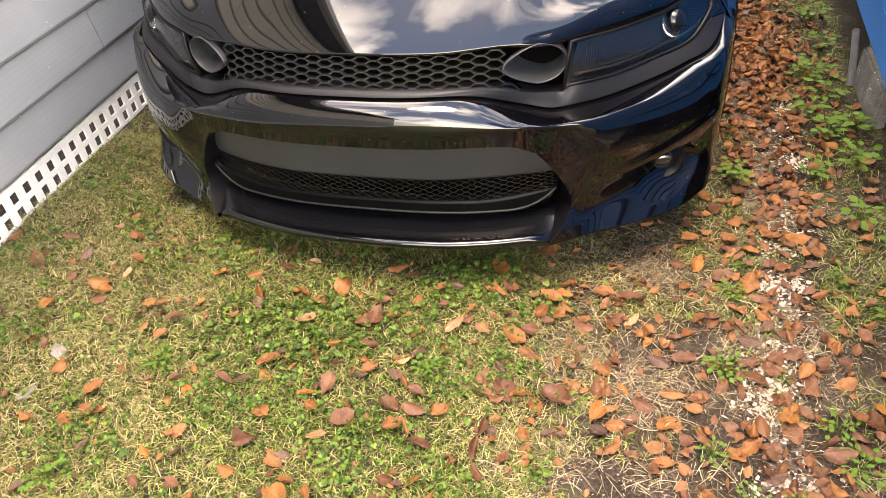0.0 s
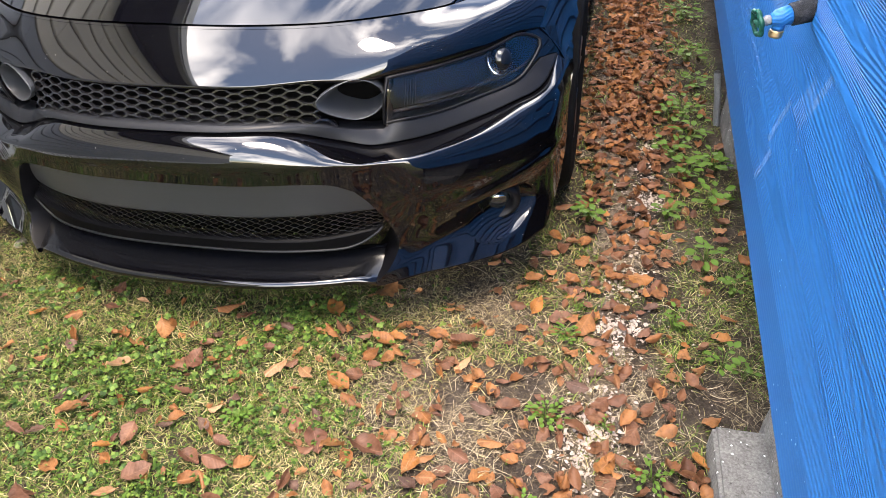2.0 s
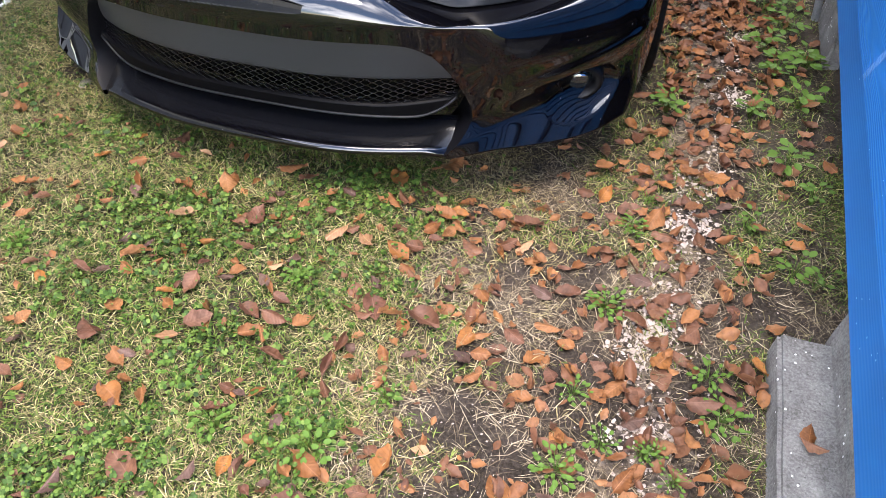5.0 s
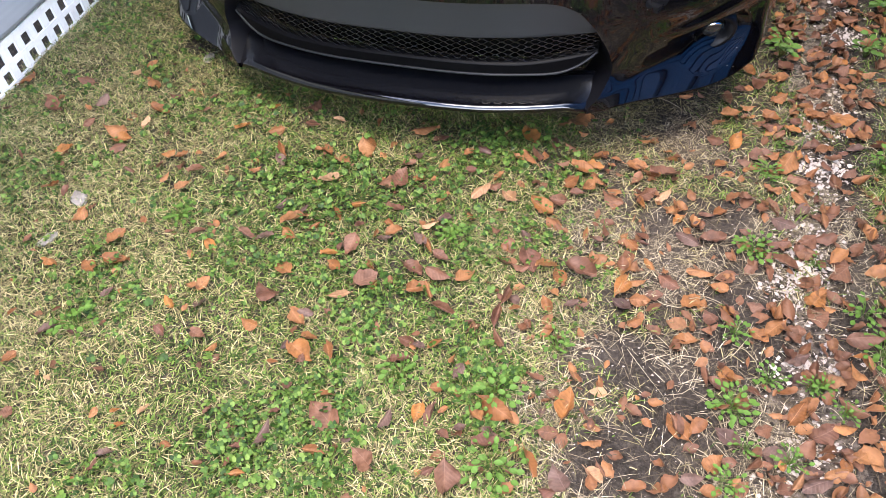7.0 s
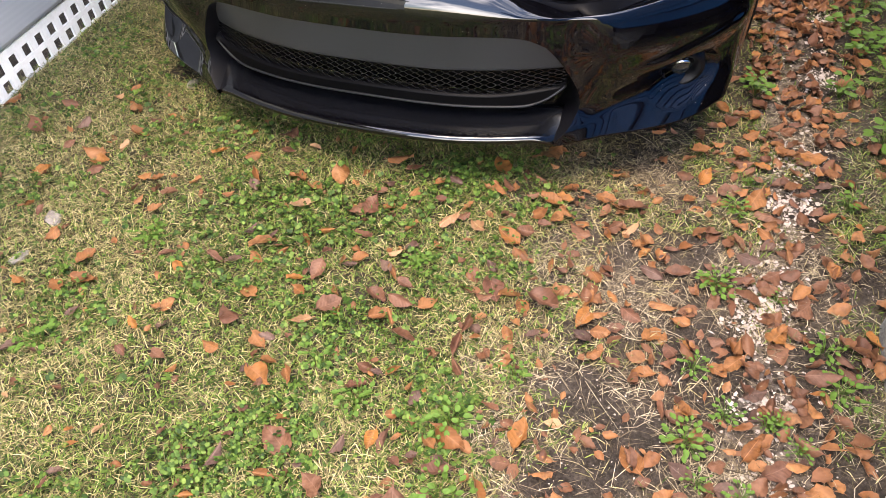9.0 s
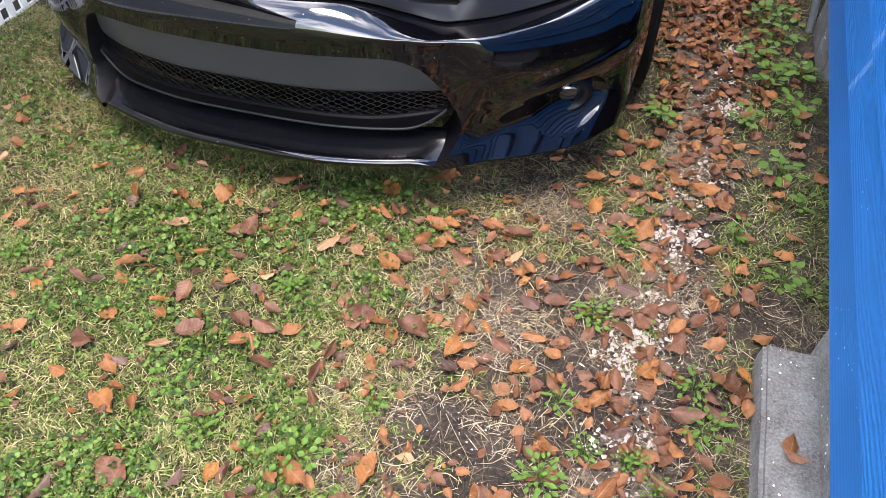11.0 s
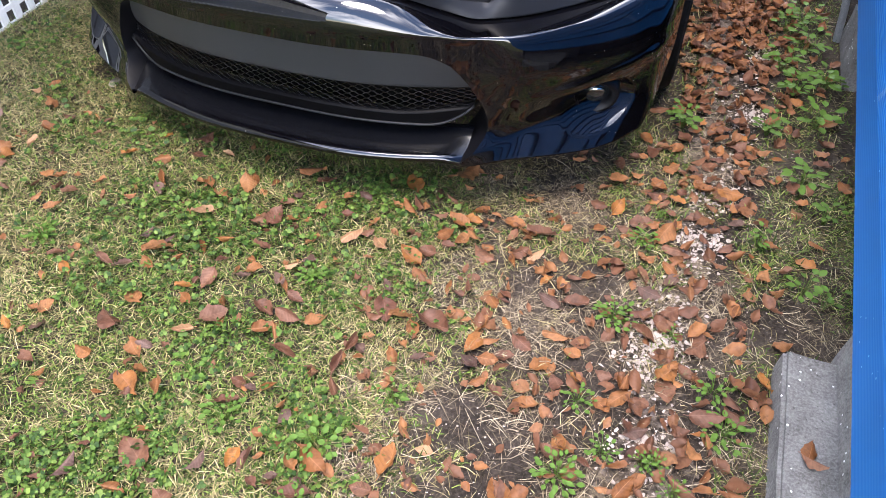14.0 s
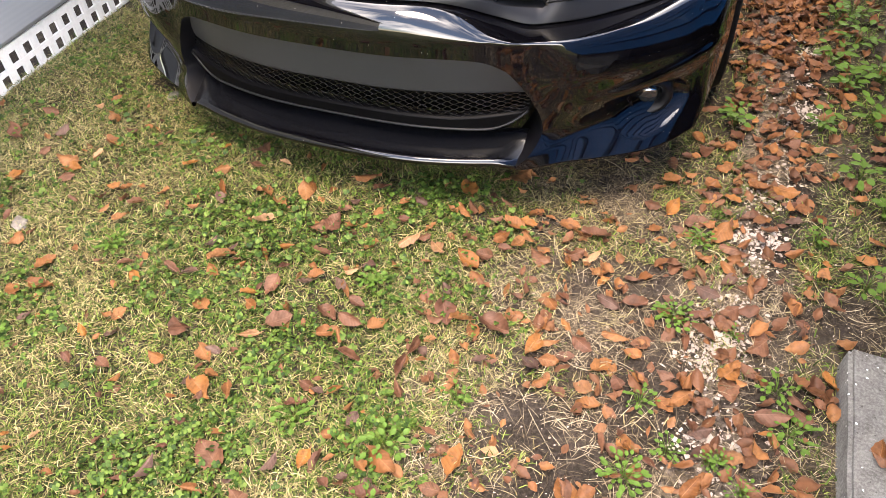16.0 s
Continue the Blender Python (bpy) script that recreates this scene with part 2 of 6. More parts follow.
def make_yard(name):
    """Bare soil between the houses, rough turf over the rest of the yard."""
    m = make_speckled(name, SOIL_COLOURS, 9.0, 0.95, 1.0, 0.014)
    n = Nodes(m)
    soil = n.b.inputs["Base Color"].links[0].from_socket
    ax = n.add("ShaderNodeSeparateXYZ", {"Vector": n.add("ShaderNodeTexCoord").outputs["Object"]})
    ragged = n.math("MULTIPLY", n.math("SUBTRACT", n.noise(n.co(), 6.0, 5.0), 0.5), 0.5)
    out_x = n.math("GREATER_THAN", n.math("ADD", n.math("ABSOLUTE", ax.outputs[0]), ragged), 1.9)
    out_y = n.math("GREATER_THAN", n.math("ADD", n.math("ABSOLUTE", n.math("SUBTRACT", ax.outputs[1], 0.95)), ragged), 2.25)
    band = n.math("ABSOLUTE", n.math("SUBTRACT", ax.outputs[0], 1.04))
    dust = n.math("MULTIPLY", n.math("LESS_THAN", n.math("ADD", band, n.math("MULTIPLY", ragged, 0.5)), 0.065), n.ramp(n.noise(n.co(), 34.0, 5.0, 0.7), [(0.42, (0, 0, 0)), (0.62, (0.8, 0.8, 0.8))]))
    soil = n.mix(dust, soil, (0.19, 0.150, 0.122))
    turf = n.mix(0.5, n.ramp(n.noise(n.co(), 1.3, 6.0), [(0.35, (0.045, 0.060, 0.018)), (0.5, (0.075, 0.088, 0.028)), (0.65, (0.150, 0.130, 0.060))]), n.ramp(n.noise(n.co(), 60.0, 4.0), [(0.35, (0.02, 0.03, 0.008)), (0.5, (0.07, 0.085, 0.025)), (0.65, (0.19, 0.17, 0.08))]))
    n.to("Base Color", n.mix(n.math("MAXIMUM", out_x, out_y), soil, turf))
    return m


SOIL_COLOURS = [(0.010, 0.0078, 0.0062), (0.033, 0.0250, 0.0192), (0.092, 0.0720, 0.0555)]
YARD = make_yard("yard_ground")
WHITE = make_speckled("white_vinyl", [(0.4032, 0.4032, 0.383), (0.4973, 0.4973, 0.4838), (0.5376, 0.5376, 0.5309)], 4.0, 0.5, 0.05)
SHINGLE = make_speckled("dark_shingle", [(0.03, 0.03, 0.032), (0.05, 0.05, 0.052), (0.09, 0.085, 0.08)], 18.0, 0.9)
PEBBLE = make_speckled("pale_stone", [(0.19, 0.150, 0.122), (0.33, 0.275, 0.238), (0.47, 0.415, 0.37)], 40.0, 0.9)
STONE = make_speckled("weathered_pale_stone", [(0.065, 0.052, 0.044), (0.17, 0.145, 0.125), (0.29, 0.255, 0.225)], 60.0, 0.95)
IRON = make_speckled("galvanised_steel", [(0.096, 0.102, 0.108), (0.156, 0.162, 0.168), (0.216, 0.222, 0.228)], 20.0, 0.5)
GREENTAP = make_speckled("green_enamel", [(0.002, 0.026, 0.019), (0.005, 0.052, 0.037), (0.012, 0.095, 0.07)], 60.0, 0.35, 0.1)
BRASS = material("worn_brass", (0.50, 0.36, 0.20), 0.4, 0.8)
FOAM = make_speckled("black_foam", [(0.006, 0.006, 0.007), (0.014, 0.015, 0.017), (0.07, 0.075, 0.085)], 60.0, 0.9)


def make_strands(name, cols, rough=0.6, trans=0.25):
    """Blades and leaves: a colour for each island, lighter towards the light that shines through."""
    m = material(name, cols[0], rough, 0.0, 0.12)
    n = Nodes(m)
    rnd = n.add("ShaderNodeNewGeometry").outputs["Random Per Island"]
    col = n.ramp(rnd, stops(*cols))
    big = n.noise(n.co(), 9.0, 3.0)
    col = n.mix(n.math("MULTIPLY", big, 0.28), col, cols[len(cols) // 2])
    n.to("Base Color", col)
    tr = n.add("ShaderNodeBsdfTranslucent", {"Color": col})
    mx = n.add("ShaderNodeMixShader", {0: trans, 1: n.b.outputs[0], 2: tr.outputs[0]})
    n.t.links.new(mx.outputs[0], n.t.nodes["Material Output"].inputs["Surface"])
    return m


# the near-black first tone puts shade between blades into the grass colour
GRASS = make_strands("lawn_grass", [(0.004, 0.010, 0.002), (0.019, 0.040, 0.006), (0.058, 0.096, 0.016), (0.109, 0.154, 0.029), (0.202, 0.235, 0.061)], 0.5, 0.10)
CLOVER = make_strands("clover_leaf", [(0.006, 0.018, 0.005), (0.027, 0.058, 0.010), (0.063, 0.110, 0.020), (0.127, 0.178, 0.038)], 0.45, 0.12)
STRAW = make_strands("dry_straw", [(0.026, 0.019, 0.008), (0.100, 0.078, 0.033), (0.240, 0.193, 0.084), (0.440, 0.370, 0.192), (0.050, 0.037, 0.016), (0.165, 0.140, 0.054)], 0.6, 0.06)
THATCH = make_strands("thatch", [(0.022, 0.015, 0.010), (0.070, 0.052, 0.033), (0.19, 0.148, 0.096), (0.44, 0.365, 0.255)], 0.8, 0.04)
# stems coloured darker to stand in for the shade in the lawn's gaps
MATTED = make_strands("shade_dark_stems", [(0.008, 0.008, 0.003), (0.045, 0.038, 0.016), (0.130, 0.105, 0.048), (0.018, 0.025, 0.006), (0.080, 0.074, 0.027)], 0.9, 0.0)
WEED = make_strands("weed_leaf", [(0.034, 0.070, 0.012), (0.070, 0.130, 0.021), (0.130, 0.205, 0.042)], 0.5, 0.15)


def make_leaf(name, cols, per_object=True):
    """Dry leaf: one hue for each leaf, blotched, with a pale rib and darker side veins."""
    m = material(name, cols[0], 0.50, 0.0, 0.16)
    n = Nodes(m)
    rnd = n.add("ShaderNodeObjectInfo").outputs["Random"] if per_object else n.add("ShaderNodeNewGeometry").outputs["Random Per Island"]
    col = n.ramp(rnd, stops(*cols))
    co = n.co()
    moved = n.add("ShaderNodeVectorMath", {0: co}, operation="ADD")
    n.t.links.new(n.add("ShaderNodeCombineXYZ", {"X": n.math("MULTIPLY", rnd, 13.0), "Y": n.math("MULTIPLY", rnd, 7.0), "Z": 0.0}).outputs[0], moved.inputs[1])
    blot = n.noise(moved.outputs[0], 60.0, 5.0, 0.62)
    dark = tuple(c * 0.36 for c in cols[1])
    col = n.mix(n.ramp(blot, [(0.46, (0, 0, 0)), (0.70, (0.65, 0.65, 0.65))]), col, dark)
    pale = tuple(min(0.6, c * 1.4 + 0.015) for c in cols[1])
    col = n.mix(n.ramp(n.noise(moved.outputs[0], 26.0, 3.0), [(0.48, (0, 0, 0)), (0.70, (0.55, 0.55, 0.55))]), col, pale)
    height = n.noise(moved.outputs[0], 170.0, 3.0)
    if per_object:
        ax = n.add("ShaderNodeSeparateXYZ", {"Vector": co})
        off = n.math("ABSOLUTE", ax.outputs[1])
        wave = n.math("SINE", n.math("MULTIPLY", n.math("SUBTRACT", ax.outputs[0], n.math("MULTIPLY", off, 0.8)), 880.0))
        vein = n.math("GREATER_THAN", wave, 0.80)
        col = n.mix(n.math("MULTIPLY", vein, 0.16), col, dark)
        col = n.mix(n.math("MULTIPLY", n.math("LESS_THAN", off, 0.0006), 0.55), col, pale)
        height = n.math("ADD", height, n.math("MULTIPLY", wave, 0.35))
    n.to("Base Color", col)
    n.bump(height, 0.5, 0.0008)
    tr = n.add("ShaderNodeBsdfTranslucent", {"Color": col})
    mx = n.add("ShaderNodeMixShader", {0: 0.12, 1: n.b.outputs[0], 2: tr.outputs[0]})
    n.t.links.new(mx.outputs[0], n.t.nodes["Material Output"].inputs["Surface"])
    return m


ORANGE_LEAF = make_leaf("orange_leaf", [(0.126, 0.047, 0.016), (0.176, 0.072, 0.026), (0.226, 0.105, 0.043), (0.147, 0.059, 0.022), (0.251, 0.102, 0.026)])
BROWN_LEAF = make_leaf("brown_leaf", [(0.074, 0.031, 0.019), (0.109, 0.049, 0.027), (0.152, 0.070, 0.038), (0.085, 0.035, 0.022), (0.128, 0.063, 0.039)])
DARK_LEAF = make_leaf("dark_leaf", [(0.050, 0.027, 0.020), (0.085, 0.047, 0.034), (0.125, 0.074, 0.054), (0.066, 0.034, 0.025)])
TAN_LEAF = make_leaf("tan_leaf", [(0.22, 0.115, 0.058), (0.29, 0.160, 0.084), (0.34, 0.195, 0.105)])
LITTER = make_leaf("leaf_litter", [(0.068, 0.032, 0.020), (0.126, 0.054, 0.027), (0.207, 0.085, 0.032), (0.099, 0.045, 0.025), (0.270, 0.117, 0.041), (0.153, 0.068, 0.036), (0.081, 0.036, 0.023), (0.243, 0.113, 0.047)], False)


# ---- mesh helpers ----
def part(name, bm, mat, parent=None, label="", smooth=False):
    """One mesh object from a bmesh, under a thing or a part."""
    me = bpy.data.meshes.new(name)
    bm.to_mesh(me)
    bm.free()
    return part_mesh(name, me, mat, parent, label, smooth)


def part_mesh(name, me, mat, parent=None, label="", smooth=False):
    if smooth:
        me.polygons.foreach_set("use_smooth", [True] * len(me.polygons))
    if mat is not None and not me.materials:
        me.materials.append(mat)
    ob = new(name, me)
    if parent is not None:
        ob.parent = parent
    if label:
        tagged(ob, label)
    return ob


def empty(name, at=(0, 0, 0)):
    ob = new(name)
    ob.location = at
    return ob


def box(bm, lo, hi, bevel=0.0):
    r = bmesh.ops.create_cube(bm, size=1.0)
    c, s = (Vector(lo) + Vector(hi)) / 2, Vector(hi) - Vector(lo)
    for v in r["verts"]:
        v.co = Vector((v.co.x * s.x, v.co.y * s.y, v.co.z * s.z)) + c
    if bevel:
        es = list({e for v in r["verts"] for e in v.link_edges})
        bmesh.ops.bevel(bm, geom=es, offset=bevel, segments=2, affect="EDGES")
    return bm


def tube(bm, pts, radius, seg=10, caps=True):
    """A round bar along points; radius is one number or one for each point."""
    rings = []
    for i, p in enumerate(pts):
        p = Vector(p)
        d = (Vector(pts[min(i + 1, len(pts) - 1)]) - Vector(pts[max(i - 1, 0)])).normalized()
        a = d.orthogonal().normalized() if i == 0 else (a - d * a.dot(d)).normalized()
        b = d.cross(a)
        r = radius[i] if isinstance(radius, (list, tuple)) else radius
        rings.append([bm.verts.new(p + r * (math.cos(k * math.tau / seg) * a + math.sin(k * math.tau / seg) * b)) for k in range(seg)])
    for r0, r1 in zip(rings, rings[1:]):
        for k in range(seg):
            bm.faces.new((r0[k], r0[(k + 1) % seg], r1[(k + 1) % seg], r1[k]))
    if caps:
        bm.faces.new(rings[0][::-1])
        bm.faces.new(rings[-1])
    return bm


def grid(rows, closed=False):
    """A sheet through rows of points."""
    bm = bmesh.new()
    vs = [[bm.verts.new(p) for p in r] for r in rows]
    for r0, r1 in zip(vs, vs[1:]):
        k = len(r0)
        for i in range(k if closed else k - 1):
            bm.faces.new((r0[i], r0[(i + 1) % k], r1[(i + 1) % k], r1[i]))
    return bm


def smooth_line(pts):
    """A function through control points (u, a, b, ...), with no overshoot between them."""
    p = np.array(pts, float)
    u, v = p[:, 0], p[:, 1:]
    h = np.diff(u)[:, None]
    d = np.diff(v, axis=0) / h
    m = np.zeros_like(v)
    m[1:-1] = np.where(d[:-1] * d[1:] > 0, (d[:-1] + d[1:]) / 2, 0)
    lim = 3 * np.minimum(abs(d[:-1]), abs(d[1:])) if len(d) > 1 else None
    if lim is not None:
        m[1:-1] = np.clip(m[1:-1], -lim, lim)
    m[0], m[-1] = (0 if u[0] == 0 else d[0]), d[-1]

    def at(x):
        x = min(max(x, u[0]), u[-1])
        i = min(int(np.searchsorted(u, x, "right")) - 1, len(u) - 2)
        s = (x - u[i]) / (u[i + 1] - u[i])
        k = u[i + 1] - u[i]
        return (2 * s**3 - 3 * s**2 + 1) * v[i] + (s**3 - 2 * s**2 + s) * k * m[i] + (-2 * s**3 + 3 * s**2) * v[i + 1] + (s**3 - s**2) * k * m[i + 1]

    return at

# ---- ground ----
def make_ground():
    xs = np.unique(np.concatenate([np.array([-80.0, -30, -12, -6, -3, -2]), np.arange(-1.7, 1.7001, 0.04), np.array([2.0, 3, 6, 12, 30, 80])]))
    ys = np.unique(np.concatenate([np.array([-80.0, -30, -12, -6, -3.5]), np.arange(-2.4, 2.6001, 0.04), np.array([3.5, 5, 7, 12, 30, 80])]))
    rows = []
    for y in ys:
        row = []
        for x in xs:
            near = 1.0 if abs(x) < 1.8 and -2.5 < y < 2.7 else 0.0
            bump = near * (0.012 * noise.noise((x * 2.1, y * 2.1, 0.3)) + 0.006 * noise.noise((x * 9, y * 9, 4.0)) - 0.004)
            row.append((x, y, ground_z(x) + bump))
        rows.append(row)
    ob = part("ground", grid(rows), YARD, smooth=True)
    tagged(ob, "dark bare soil under thin lawn, turf farther off", "ground", kind="structure")


make_ground()


# ---- the two houses ----
BA, BL = radians(-2.0), radians(3.0)
BN = Vector((math.cos(BA) * math.cos(BL), math.sin(BA) * math.cos(BL), math.sin(BL)))
BD = BN.dot(Vector((1.326, 0.1, 0.62)))


def blue_x(y, z):
    return (BD - BN.y * y - BN.z * z) / BN.x


def lap_board(x_at, side, y0, y1, z0, z1, thick=0.010):
    """One lapped board: thick at its lower edge, tucked under the next one above. side: +1 faces +x."""
    bm = bmesh.new()
    out0, out1 = 0.020 * side, 0.002 * side
    k = 12
    rows = []
    for i in range(k + 1):
        y = y0 + (y1 - y0) * i / k
        wob = 0.0012 * math.sin(i * 1.7 + z0 * 40)
        b, t = x_at(y, z0), x_at(y, z1)
        rows.append([(b, y, z0), (b + out0 - 0.010 * side, y, z0 + wob), (b + out0 - 0.003 * side, y, z0 + 0.007 + wob), (b + out0 + 0.001 * side, y, z0 + 0.016 + wob), (t + out1, y, z1 + 0.012), (t - 0.012 * side, y, z1 + 0.012), (b - 0.012 * side, y, z0)])
    vs = [[bm.verts.new(p) for p in r] for r in rows]
    for r0, r1 in zip(vs, vs[1:]):
        for j in range(6):
            bm.faces.new((r0[j], r0[j + 1], r1[j + 1], r1[j]))
    bm.faces.new(vs[0])
    bm.faces.new(vs[-1][::-1])
    bmesh.ops.recalc_face_normals(bm, faces=bm.faces[:])
    return bm


def blue_house():
    house = tagged(empty("wall_blue_house", (1.5, 0.5, 0.18)), "bright blue painted wood-grain lap siding wall", "wall", kind="structure")
    house.location = (0, 0, 0)
    y0, y1 = -0.86, 5.2
    edges = [0.180, 0.321, 0.469, 0.623, 0.787]
    while edges[-1] < 1.45:
        edges.append(edges[-1] + 0.165)
    bm = bmesh.new()
    rows = [[(blue_x(y, z) + 0.013, y, z) for z in (0.19, 1.58)] for y in (y0, y1)]
    rows2 = [[(blue_x(y, z) + 0.16, y, z) for z in (0.19, 1.58)] for y in (y0, y1)]
    vs = [bm.verts.new(p) for p in (rows[0][0], rows[1][0], rows[1][1], rows[0][1], rows2[0][0], rows2[1][0], rows2[1][1], rows2[0][1])]
    for f in ((0, 1, 2, 3), (7, 6, 5, 4), (0, 4, 5, 1), (1, 5, 6, 2), (2, 6, 7, 3), (3, 7, 4, 0)):
        bm.faces.new([vs[i] for i in f])
    part("core", bm, MATTE, house)
    for i, (a, b) in enumerate(zip(edges, edges[1:])):
        part("board", lap_board(blue_x, -1, y0, y1, a, b), BLUE if i else BLUE_TRIM, house)
    # unseen end: the wall is cut short here to let in light
    part("end_wall", box(bmesh.new(), (1.372, y0 - 0.03, 0.17), (3.6, y0 - 0.003, 1.60), 0.003), BLUE, house)
    # eaves and roof: unseen, added low so that more sky shows and lights the strip
    bm = box(bmesh.new(), (1.372, y0, 1.58), (1.45, y1, 1.60), 0.004)
    part("soffit", bm, WHITE, house)
    bm = box(bmesh.new(), (1.334, y0, 1.59), (1.369, y1, 1.64), 0.004)
    part("fascia_board", bm, WHITE, house)
    bm = grid([[(1.322, y0, 1.645), (1.322, y1, 1.645)], [(3.6, y0, 2.0), (3.6, y1, 2.0)]])
    bmesh.ops.solidify(bm, geom=bm.faces[:], thickness=0.03)
    part("roof", bm, SHINGLE, house)


def grey_x(y, z):
    return -1.135 - 0.06 * y


def grey_house():
    house = tagged(empty("wall_grey_house"), "weathered grey lap siding wall over white lattice", "wall", kind="structure")
    y0, y1 = -4.2, 5.2
    edges = [0.186, 0.331, 0.483]
    while edges[-1] < 1.95:
        edges.append(edges[-1] + 0.152)
    bm = bmesh.new()
    a = [(grey_x(y, 0) + o, y, z) for o in (-0.013, -0.16) for y in (y0, y1) for z in (0.20, 2.1)]
    vs = [bm.verts.new(p) for p in a]
    for f in ((0, 1, 3, 2), (4, 6, 7, 5), (0, 4, 5, 1), (2, 3, 7, 6), (1, 5, 7, 3), (0, 2, 6, 4)):
        bm.faces.new([vs[i] for i in f])
    part("core", bm, MATTE, house)
    for i, (lo, hi) in enumerate(zip(edges, edges[1:])):
        cut = 0.99 if i == 0 else (-0.6 + (i * 1.37) % 3.0)
        # from the seventh board up, sunlight is put into the board colour
        part("board", lap_board(grey_x, 1, y0, cut - 0.0012, lo, hi), GREY if i < 6 else SUNLIT_GREY, house)
        part("board", lap_board(grey_x, 1, cut + 0.0012, y1, lo, hi), GREY if i < 6 else SUNLIT_GREY, house)
    part("soffit", box(bmesh.new(), (-1.5, y0, 2.10), (-0.86, y1, 2.13), 0.004), SHINGLE, house)
    part("gutter", box(bmesh.new(), (-0.86, y0, 2.08), (-0.78, y1, 2.18), 0.012), WHITE, house)
    bm = grid([[(-0.82, y0, 2.19), (-0.82, y1, 2.19)], [(-3.6, y0, 3.3), (-3.6, y1, 3.3)]])
    bmesh.ops.solidify(bm, geom=bm.faces[:], thickness=0.03)
    part("roof", bm, SHINGLE, house)


def lattice():
    """White skirting with rows of square holes between the lawn and the siding."""
    ob = tagged(empty("lattice_skirt"), "white vinyl lattice skirting with square holes", "lattice", kind="structure")
    pitch, hole, tall = 0.0617, 0.033, 0.037
    y0, y1 = -3.678, 4.6
    n = int((y1 - y0) / pitch)
    z_rows = [0.137 - 0.053 * k for k in range(3)]
    for sheet, y_from in enumerate((0, n // 4, n // 2, 3 * n // 4)):
        y_to = (n // 4, n // 2, 3 * n // 4, n)[sheet]
        verts, faces = [], []

        def quad(x0, ya, yb, za, zb):
            k = len(verts)
            for dx in (0.004, -0.004):
                for y, z in ((ya, za), (yb, za), (yb, zb), (ya, zb)):
                    verts.append((grey_x(y, z) + 0.004 + dx + x0, y, z))
            faces.extend([(k, k + 1, k + 2, k + 3), (k + 7, k + 6, k + 5, k + 4), (k, k + 4, k + 5, k + 1), (k + 1, k + 5, k + 6, k + 2), (k + 2, k + 6, k + 7, k + 3), (k + 3, k + 7, k + 4, k)])

        ya, yb = y0 + y_from * pitch, y0 + y_to * pitch
        for zr in z_rows:
            quad(0.0, ya, yb, zr + tall / 2, zr + 0.053 - tall / 2 + (0.008 if zr > 0.12 else 0))
        quad(0.0, ya, yb, z_rows[-1] - 0.04, z_rows[-1] - tall / 2)
        for i in range(y_from, y_to):
            y = y0 + i * pitch
            quad(-0.001, y + pitch / 2 - (pitch - hole) / 2, y + pitch / 2 + (pitch - hole) / 2, z_rows[-1] - 0.03, z_rows[0] + 0.03)
        me = bpy.data.meshes.new("panel")
        me.from_pydata(verts, [], faces)
        part_mesh("panel", me, WHITE, ob)


blue_house()
grey_house()
lattice()


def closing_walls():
    """Black boxes in place of the shade in the crawl spaces under both houses."""
    tagged(part("wall_crawl_grey", box(bmesh.new(), (-1.75, -4.2, -0.2), (-1.70, 5.2, 0.2)), MATTE), "black box standing in for crawl space shade behind the lattice", "wall", kind="structure")
    tagged(part("wall_crawl_blue", box(bmesh.new(), (1.72, -0.86, -0.3), (1.78, 5.2, 0.25)), MATTE), "black box standing in for crawl space shade under the blue house", "wall", kind="structure")


closing_walls()

# ---- the car ----
# The front is drawn by rails: for each distance u from the middle, how far back (y) and how high (z).
SEAM = smooth_line([(0, 0.262, 0.722), (0.2, 0.272, 0.721), (0.38, 0.318, 0.718), (0.5, 0.395, 0.712), (0.58, 0.470, 0.706), (0.64, 0.545, 0.705)])
TOP = smooth_line([(0, 0.172, 0.618), (0.2, 0.188, 0.616), (0.34, 0.222, 0.622), (0.44, 0.262, 0.612), (0.51, 0.300, 0.616), (0.59, 0.360, 0.617), (0.675, 0.450, 0.617), (0.745, 0.535, 0.628), (0.79, 0.595, 0.620)])
LAMP_LOW = smooth_line([(0.475, 0.284, 0.500), (0.515, 0.295, 0.506), (0.585, 0.350, 0.502), (0.675, 0.432, 0.511), (0.755, 0.505, 0.528), (0.80, 0.565, 0.556)])
GRILLE_LOW = smooth_line([(0, 0.136, 0.548), (0.2, 0.148, 0.547), (0.34, 0.198, 0.529), (0.40, 0.243, 0.502), (0.475, 0.284, 0.488)])
BEZEL = smooth_line([(0, 0.122, 0.538), (0.2, 0.136, 0.538), (0.31, 0.178, 0.521), (0.385, 0.226, 0.484), (0.468, 0.258, 0.461), (0.541, 0.300, 0.461), (0.645, 0.380, 0.469), (0.74, 0.460, 0.490), (0.805, 0.540, 0.511), (0.832, 0.615, 0.550)])
NOSE = smooth_line([(0, 0.084), (0.2, 0.093), (0.35, 0.130), (0.47, 0.184), (0.56, 0.228), (0.66, 0.308), (0.74, 0.395), (0.80, 0.480), (0.84, 0.570), (0.853, 0.66)])
NOSE_Z = smooth_line([(0, 0.468), (0.3, 0.468), (0.40, 0.462), (0.47, 0.455), (0.66, 0.458), (0.78, 0.475), (0.853, 0.52)])
SWELL = smooth_line([(0.10, -0.018), (0.14, -0.032), (0.165, -0.030), (0.19, -0.004), (0.215, 0.010), (0.28, 0.010), (0.36, 0.0065), (0.43, 0.0030), (0.47, 0.0), (0.51, 0.012), (0.56, 0.04)])
